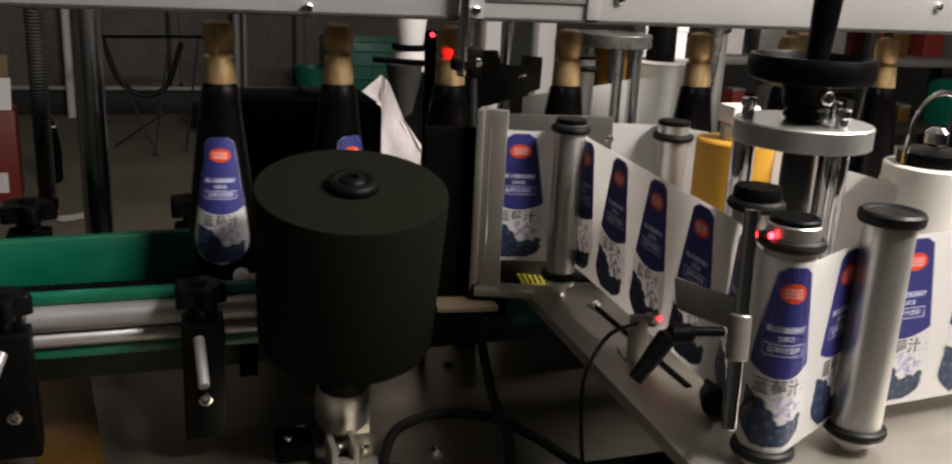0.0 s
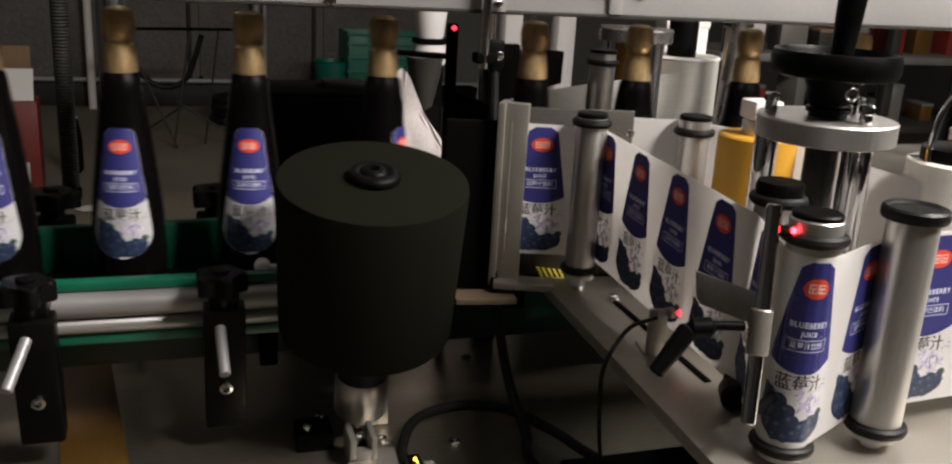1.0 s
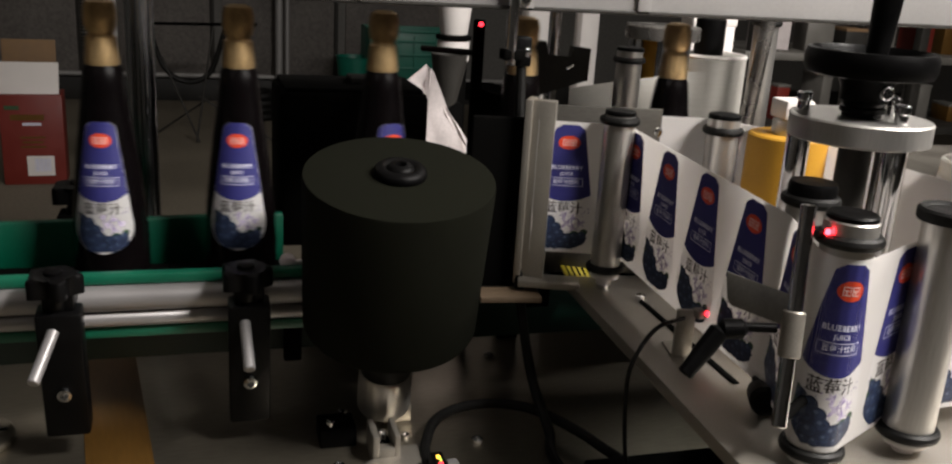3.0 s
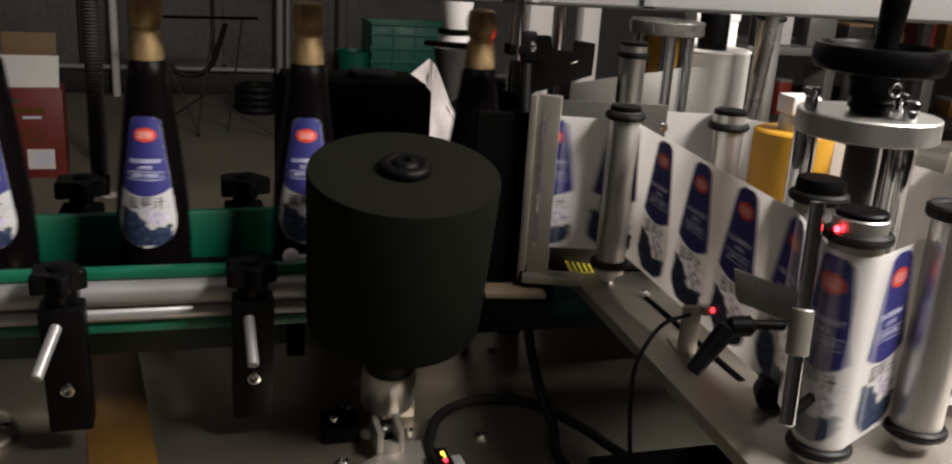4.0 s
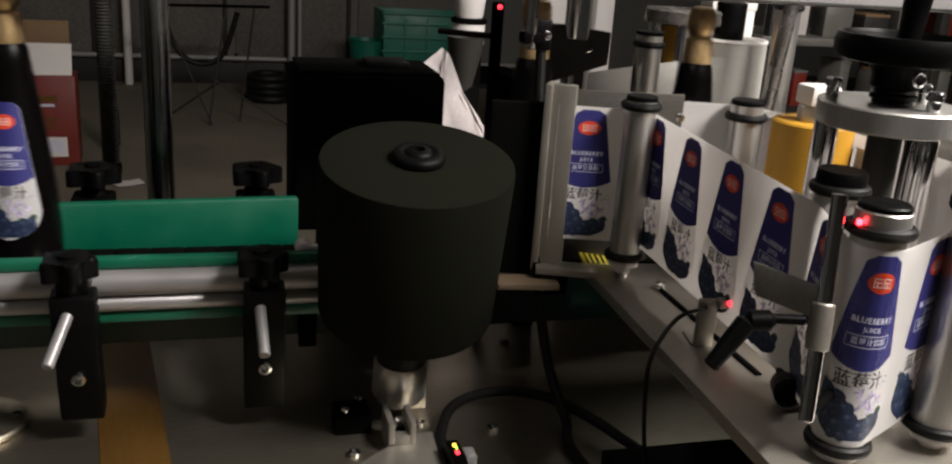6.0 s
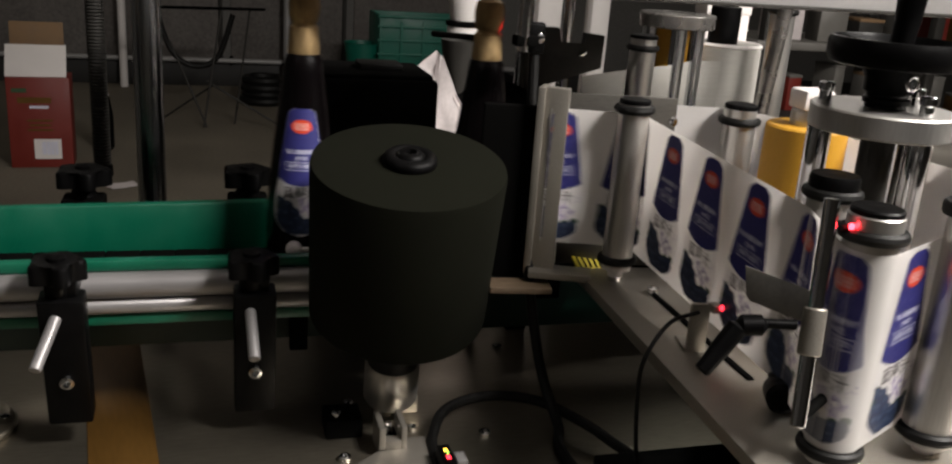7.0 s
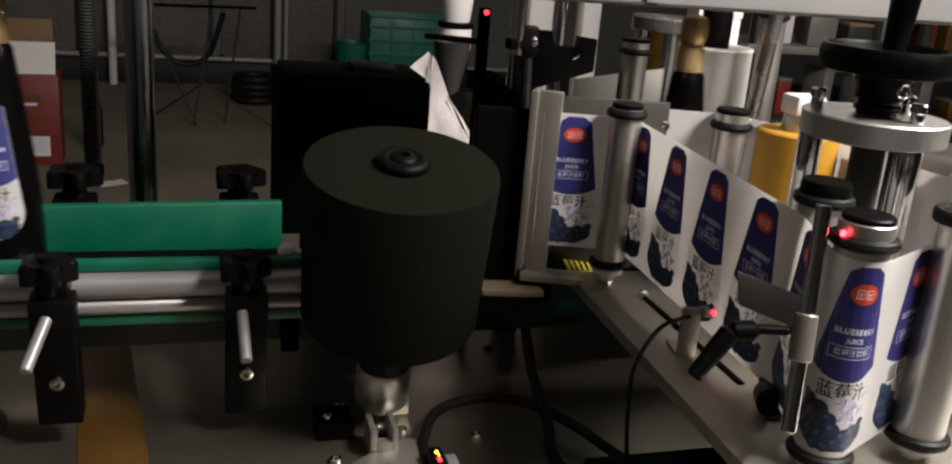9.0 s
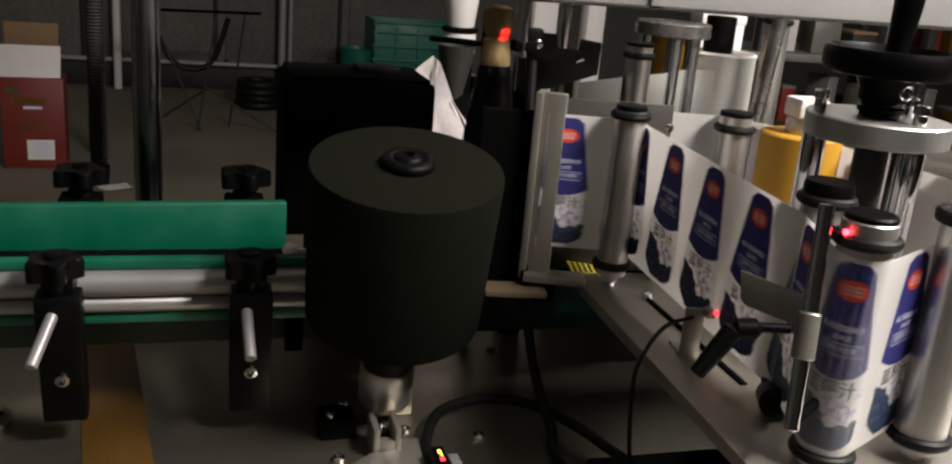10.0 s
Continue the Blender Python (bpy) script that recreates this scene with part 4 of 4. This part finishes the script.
part("strip", box(0.16, 0.03, 0.016, (0, 0, 0), 0.003), BLUE_PLASTIC, blue)
part("support", box(0.03, 0.03, 0.1, (0.03, 0.06, -0.05), 0.003), MATT, blue)
arm2 = thing("bracket_arm", (0.45, 1.155, 1.165), "matt black slotted bracket beyond the bottles", "bracket")
part("plate", extrude([(-0.05, -0.045), (0.055, -0.012), (0.056, 0.03), (0.03, 0.033), (0.028, 0.018), (-0.005, 0.02), (-0.008, 0.038), (-0.04, 0.038), (-0.046, 0.02), (-0.055, 0.01)], 0.012, pose(0, 0.006, 0, 90, 0, 0), bevel=0.001), DARK_GREY, arm2)
part("slot_bolt", box(0.012, 0.004, 0.004, (0.026, -0.008, 0.006), 0.001, (0, -25, 0)), CHROME, arm2)
part("leg", box(0.03, 0.03, 1.12, (-0.03, 0.015, -0.6), 0.003), MATT, arm2)
part("post", rod(0.011, (-0.012, 0.12, -0.2), (-0.012, 0.12, 0.12), 16), CHROME, arm2)
part("post", rod(0.009, (0.05, 0.12, -0.2), (0.05, 0.12, 0.12), 16), CHROME, arm2)

# ---- loose things in the hall ----
wrap = thing("paper_wrap", (0.428, 1.62, 1.038), "crumpled pale pink and white wrapping over a stand", "wrapping")


def crumpled(outline, depth, seed):
    """A creased sheet with thickness from a flat outline."""
    rnd = random.Random(seed)
    bm = bmesh.new()
    bm.faces.new([bm.verts.new((x, 0, z)) for x, z in outline])
    bmesh.ops.triangulate(bm, faces=bm.faces[:])
    bmesh.ops.subdivide_edges(bm, edges=bm.edges[:], cuts=3, use_grid_fill=True)
    for v in bm.verts:
        v.co.y += depth * (noise.noise(v.co * 22 + Vector((seed, 0, 0))) + 0.3 * rnd.uniform(-1, 1))
    bmesh.ops.solidify(bm, geom=bm.faces[:], thickness=0.002)
    return bm


part("sheet", crumpled([(-0.075, 0.04), (-0.036, 0.075), (-0.022, 0.062), (-0.024, 0.04), (0.058, -0.075), (0.05, -0.095), (-0.03, -0.09), (-0.034, 0.0)], 0.012, 3), CLOTH, wrap)
part("stand", box(0.05, 0.05, 1.038, (0.02, 0.05, -0.519), 0.004), MATT, wrap)
part("funnel", lathe([(0.008, -0.06), (0.012, -0.02), (0.03, 0.06), (0.034, 0.09), (0.032, 0.09), (0.028, 0.06)], 24, pose(0.018, 0.04, 0)), DARK_GREY, wrap)
cup = thing("white_canister", (0.61, 2.25, 1.045), "white plastic canister beyond the machine", "canister")
part("body", lathe([(0.036, 0), (0.04, 0.004), (0.04, 0.05), (0.03, 0.062), (0.034, 0.07), (0.044, 0.16), (0.04, 0.165)], 28), CARTON_WHITE, cup)
part("band", lathe([(0.036, 0.052), (0.044, 0.054), (0.044, 0.064), (0.036, 0.066)], 24), MATT, cup)
part("stand", box(0.06, 0.06, 1.045, (0, 0, -0.5225), 0.004), MATT, cup)

carton = thing("juice_carton", pose(-0.83, 5.2, 0, 0, 0, 3), "open dark red drinks carton with white flap and barcode", "carton")
part("body", box(0.30, 0.22, 0.47, (0, 0.1, 0.235), 0.004), CARTON_RED, carton)
part("flap", box(0.29, 0.006, 0.18, (-0.01, 0.075, 0.545), 0.002, (-32, 0, 0)), CARTON_WHITE, carton, "white inner flap")
part("flap", box(0.26, 0.006, 0.14, (-0.01, 0.2, 0.66), 0.002, (-8, 0, 0)), CARTON_BROWN, carton, "brown back flap")
tag = part("sticker", box(0.13, 0.002, 0.105, (0.03, -0.0115, 0.1), 0), CARTON_WHITE, carton, "white barcode sticker")
for k in range(12):
    part("bar", box(0.003 + 0.002 * (k % 3), 0.001, 0.07, (0.002 + 0.0065 * k, -0.0132, 0.105), 0), LABEL_PALE, tag)
for x, z, w, h, m in ((-0.09, 0.405, 0.07, 0.022, LEAF_INK), (-0.02, 0.355, 0.16, 0.03, BROWN_TINT), (0.0, 0.32, 0.09, 0.014, LABEL_PALE), (0.0, 0.25, 0.12, 0.01, BROWN_TINT), (0.0, 0.225, 0.1, 0.01, BROWN_TINT), (0.0, 0.2, 0.12, 0.01, BROWN_TINT)):
    part("print", box(w, 0.001, h, (x, -0.0105, z), 0), m, carton)

crate = thing("plastic_crate", (1.40, 6.4, 0.375), "green plastic stacking crate with a rim", "crate")
for w, d, at in ((0.6, 0.02, (0, -0.19, 0.2)), (0.6, 0.02, (0, 0.19, 0.2)), (0.02, 0.36, (-0.29, 0, 0.2)), (0.02, 0.36, (0.29, 0, 0.2))):
    part("side", box(w, d, 0.4, at, 0.004), CRATE_GREEN, crate)
for z in (0.06, 0.15, 0.24, 0.33, 0.395):
    part("rib", box(0.62, 0.02, 0.016, (0, -0.205, z), 0.003), CRATE_GREEN, crate)
for x in (-0.29, -0.15, 0.0, 0.15, 0.29):
    part("rib", box(0.016, 0.02, 0.33, (x, -0.2045, 0.2), 0.003), CRATE_GREEN, crate)
part("bottom", box(0.58, 0.36, 0.02, (0, 0, 0.01), 0.003), CRATE_GREEN, crate)
table = thing("low_platform", (1.42, 6.4, 0), "low dark platform under the crate", "platform")
part("top", box(1.3, 0.6, 0.04, (0.05, 0.0, 0.354), 0.004), MATT, table)
for x in (-0.5, 0.6):
    for y in (-0.25, 0.25):
        part("leg", box(0.05, 0.05, 0.335, (x, y, 0.1675), 0.004), MATT, table)
bucket = thing("green_bucket", (1.02, 6.35, 0.375), "dark green round bucket beside the crate", "bucket")
part("shell", lathe([(0.09, 0), (0.1, 0.005), (0.125, 0.2), (0.13, 0.205), (0.12, 0.205), (0.095, 0.01)], 32), CRATE_GREEN, bucket)

tripod = thing("wire_stand", (-0.02, 6.3, 0), "thin dark folding stand with hanging cable", "stand")
for a, b in (((-0.2, 0, 0.55), (0.02, -0.05, 0.005)), ((0.12, 0, 0.75), (0.0, -0.05, 0.005)), ((0.1, 0.0, 0.3), (-0.25, 0.2, 0.02)), ((0.02, 0, 0.3), (0.5, -0.1, 0.02)), ((0.3, 0.1, 0.75), (0.2, 0.1, 0.0))):
    part("leg", rod(0.007, a, b, 10), DARK_GREY, tripod)
part("cable", tube([(-0.3, 0.3, 0.75), (-0.2, 0.3, 0.45), (-0.05, 0.3, 0.35), (0.1, 0.3, 0.42), (0.2, 0.3, 0.7)], 0.018), RUBBER, tripod)
part("top_bar", rod(0.01, (-0.3, 0.05, 0.75), (0.4, 0.1, 0.76), 10), MATT, tripod)

for k, (x, r, m) in enumerate(((0.635, 0.03, PAINT_BEAM), (0.70, 0.018, PAINT_BEAM), (-0.62, 0.03, CARTON_WHITE))):
    pipe = thing("wall_pipe", (x, 7.8, 0), "pale pipe running down the hall wall", "pipe", "wall pipes")
    part("pipe", rod(r, (0, 0, 0), (0, 0, 3.5), 16), m, pipe)
    part("clip", box(0.1, 0.19, 0.03, (0, 0.05, 1.6), 0.004), MATT, pipe)
low = thing("floor_pipe", (-0.1, 7.88, 0.215), "grey pipe above the skirting", "pipe")
part("pipe", rod(0.02, (-3, 0, 0), (3, 0, 0), 14), PAINT_BEAM, low)
for x in (-2, -0.7, 0.3, 1.6):
    part("clip", box(0.03, 0.06, 0.06, (x, 0.03, 0), 0.004), MATT, low)
for x, y, s, seed in ((-0.415, 4.8, 0.08, 1),):
    scrap = thing("paper_scrap", pose(x, y, 0.006, 90, 0, 20 * seed), "torn white paper scrap on the floor", "paper scrap", "paper scraps")
    part("sheet", crumpled([(-s, -0.05), (s * 0.9, -0.06), (s, 0.03), (-s * 0.7, 0.05)], 0.004, seed), CLOTH, scrap)
for x, z, w, h in ((1.46, 0.98, 0.125, 0.2), (1.7, 0.97, 0.1, 0.22)):
    sheet = thing("white_sack", (x, 4.0, 0), "white sack stack beyond the machine", "sack", "white sacks")
    part("sack", box(w, 0.1, 1.15, (0, 0, 0.575), 0.03), CARTON_WHITE, sheet)

pack = thing("white_box", (1.04, 1.78, 0.0), "white carton standing beyond the far head", "carton")
part("body", box(0.1, 0.05, 1.21, (0, 0, 0.605), 0.004), CARTON_WHITE, pack)
part("lid", box(0.104, 0.054, 0.02, (0, 0, 1.2), 0.003), CARTON_WHITE, pack)

# shelving with mixed goods in the dim background
rack = thing("storage_rack", (2.75, 3.3, 0), "dark steel storage rack with mixed boxes", "rack")
for x in (-0.75, 0.0, 0.75):
    for y in (-0.2, 0.2):
        part("post", box(0.04, 0.04, 1.6, (x, y, 0.8), 0.003), DARK_GREY, rack)
for z in (0.3, 0.72, 1.0, 1.4):
    part("shelf", box(1.6, 0.46, 0.03, (0, 0, z), 0.003), MID_GREY if z == 1.0 else DARK_GREY, rack)
goods = random.Random(11)
for k in range(18):
    w, h = goods.uniform(0.05, 0.16), goods.uniform(0.06, 0.2)
    z = (0.735, 1.015)[k % 2]
    item = thing("stored_box", pose(2.06 + 0.085 * k, 3.22 + goods.uniform(-0.05, 0.06), z, 0, 0, goods.uniform(-12, 12)), "small dusty box on the storage rack", "box", "boxes on the rack")
    part("body", box(w * 0.9, 0.12, h, (0, 0, h / 2), 0.004), goods.choice((DARK_GREY, MID_GREY, CARTON_BROWN, BROWN_TINT, CRATE_GREEN, MID_GREY, CARTON_RED, CLOTH)), item)
    part("lid", box(w * 0.92, 0.124, 0.012, (0, 0, h), 0.002), goods.choice((DARK_GREY, MID_GREY, CARTON_BROWN)), item)

# wall panels and conduit behind the carton
for x, w in ((-1.35, 0.9), (-0.35, 0.9), (0.65, 0.9), (1.65, 0.9)):
    panel = thing("wall_panel", (x, 7.985, 0.185), "dull grey sheet panel on the hall wall", "panel", "wall panels")
    part("sheet", box(w, 0.02, 2.6, (0, 0, 1.3), 0.003), PANEL_GREY, panel)
    part("edge_strip", box(0.03, 0.03, 2.6, (w / 2 + 0.02, -0.005, 1.3), 0.003), DARK_GREY, panel)
motor = thing("floor_bundle", (0.42, 7.2, 0), "dark bundle of hose on the floor by the wall", "hose")
for k in range(4):
    part("coil", ring(0.16 - 0.02 * (k % 2), 0.03, 0.03 + 0.05 * k, 28, 8), RUBBER, motor)
tool = thing("hanging_bag", (-0.56, 5.6, 0), "dark bag leaning beside the carton", "bag")
part("body", lathe([(0.03, 0), (0.05, 0.02), (0.05, 0.2), (0.035, 0.3), (0.015, 0.36)], 18), MATT, tool)
part("tie", ring(0.026, 0.006, 0.32, 16, 6), CARTON_WHITE, tool)


# ---- motion ----
FEED_X, FEED_TIME = 0.350, 0.34
FEEDS = [(x - FEED_X) / BELT_SPEED for x in STARTS[2:]]
# how far the web has run at rest before the first feed
WEB_PHASE = (END - S_F) % PITCH_W


def fed(t):
    """Labels dispensed by the time t."""
    total = 0.0
    for f in FEEDS:
        k = min(max((t - f + 0.02) / FEED_TIME, 0.0), 1.0)
        total += k * k * (3 - 2 * k)
    return total


def motions():
    for ob, x0 in zip(bottles, STARTS):
        # a bottle turns its label to the front while it rolls along the foam
        times = sorted({round(0.2 * k, 3) for k in range(51)} | {round((x0 - (0.36 - 0.02 * k)) / BELT_SPEED, 3) for k in range(10)})
        rows = []
        for t in times:
            if 0.0 <= t <= 10.0:
                x = x0 - BELT_SPEED * t
                turned = min(max((0.36 - x) / 0.18, 0.0), 1.0)
                rows.append((t, pose(x, BELT_Y, BELT_Z, 0, 0, 170 - 178 * turned)))
        walk(ob, rows)
    times = {0.0, 10.0}
    for f in FEEDS:
        for k in range(9):
            t = round(f - 0.06 + 0.055 * k, 3)
            if 0.0 <= t <= 10.0:
                times.add(t)
    times = sorted(times)
    for ob, n, off in web_strips:
        rows = []
        for t in times:
            s = END - WEB_PHASE - n * PITCH_W + fed(t) * PITCH_W + off
            x, y, a = web_at(s)
            rows.append((t, pose(x, y, web_low(y) + 0.002, 0, math.degrees(0.04 * math.sin(radians(a))), a + 180)))
        walk(ob, rows)


motions()
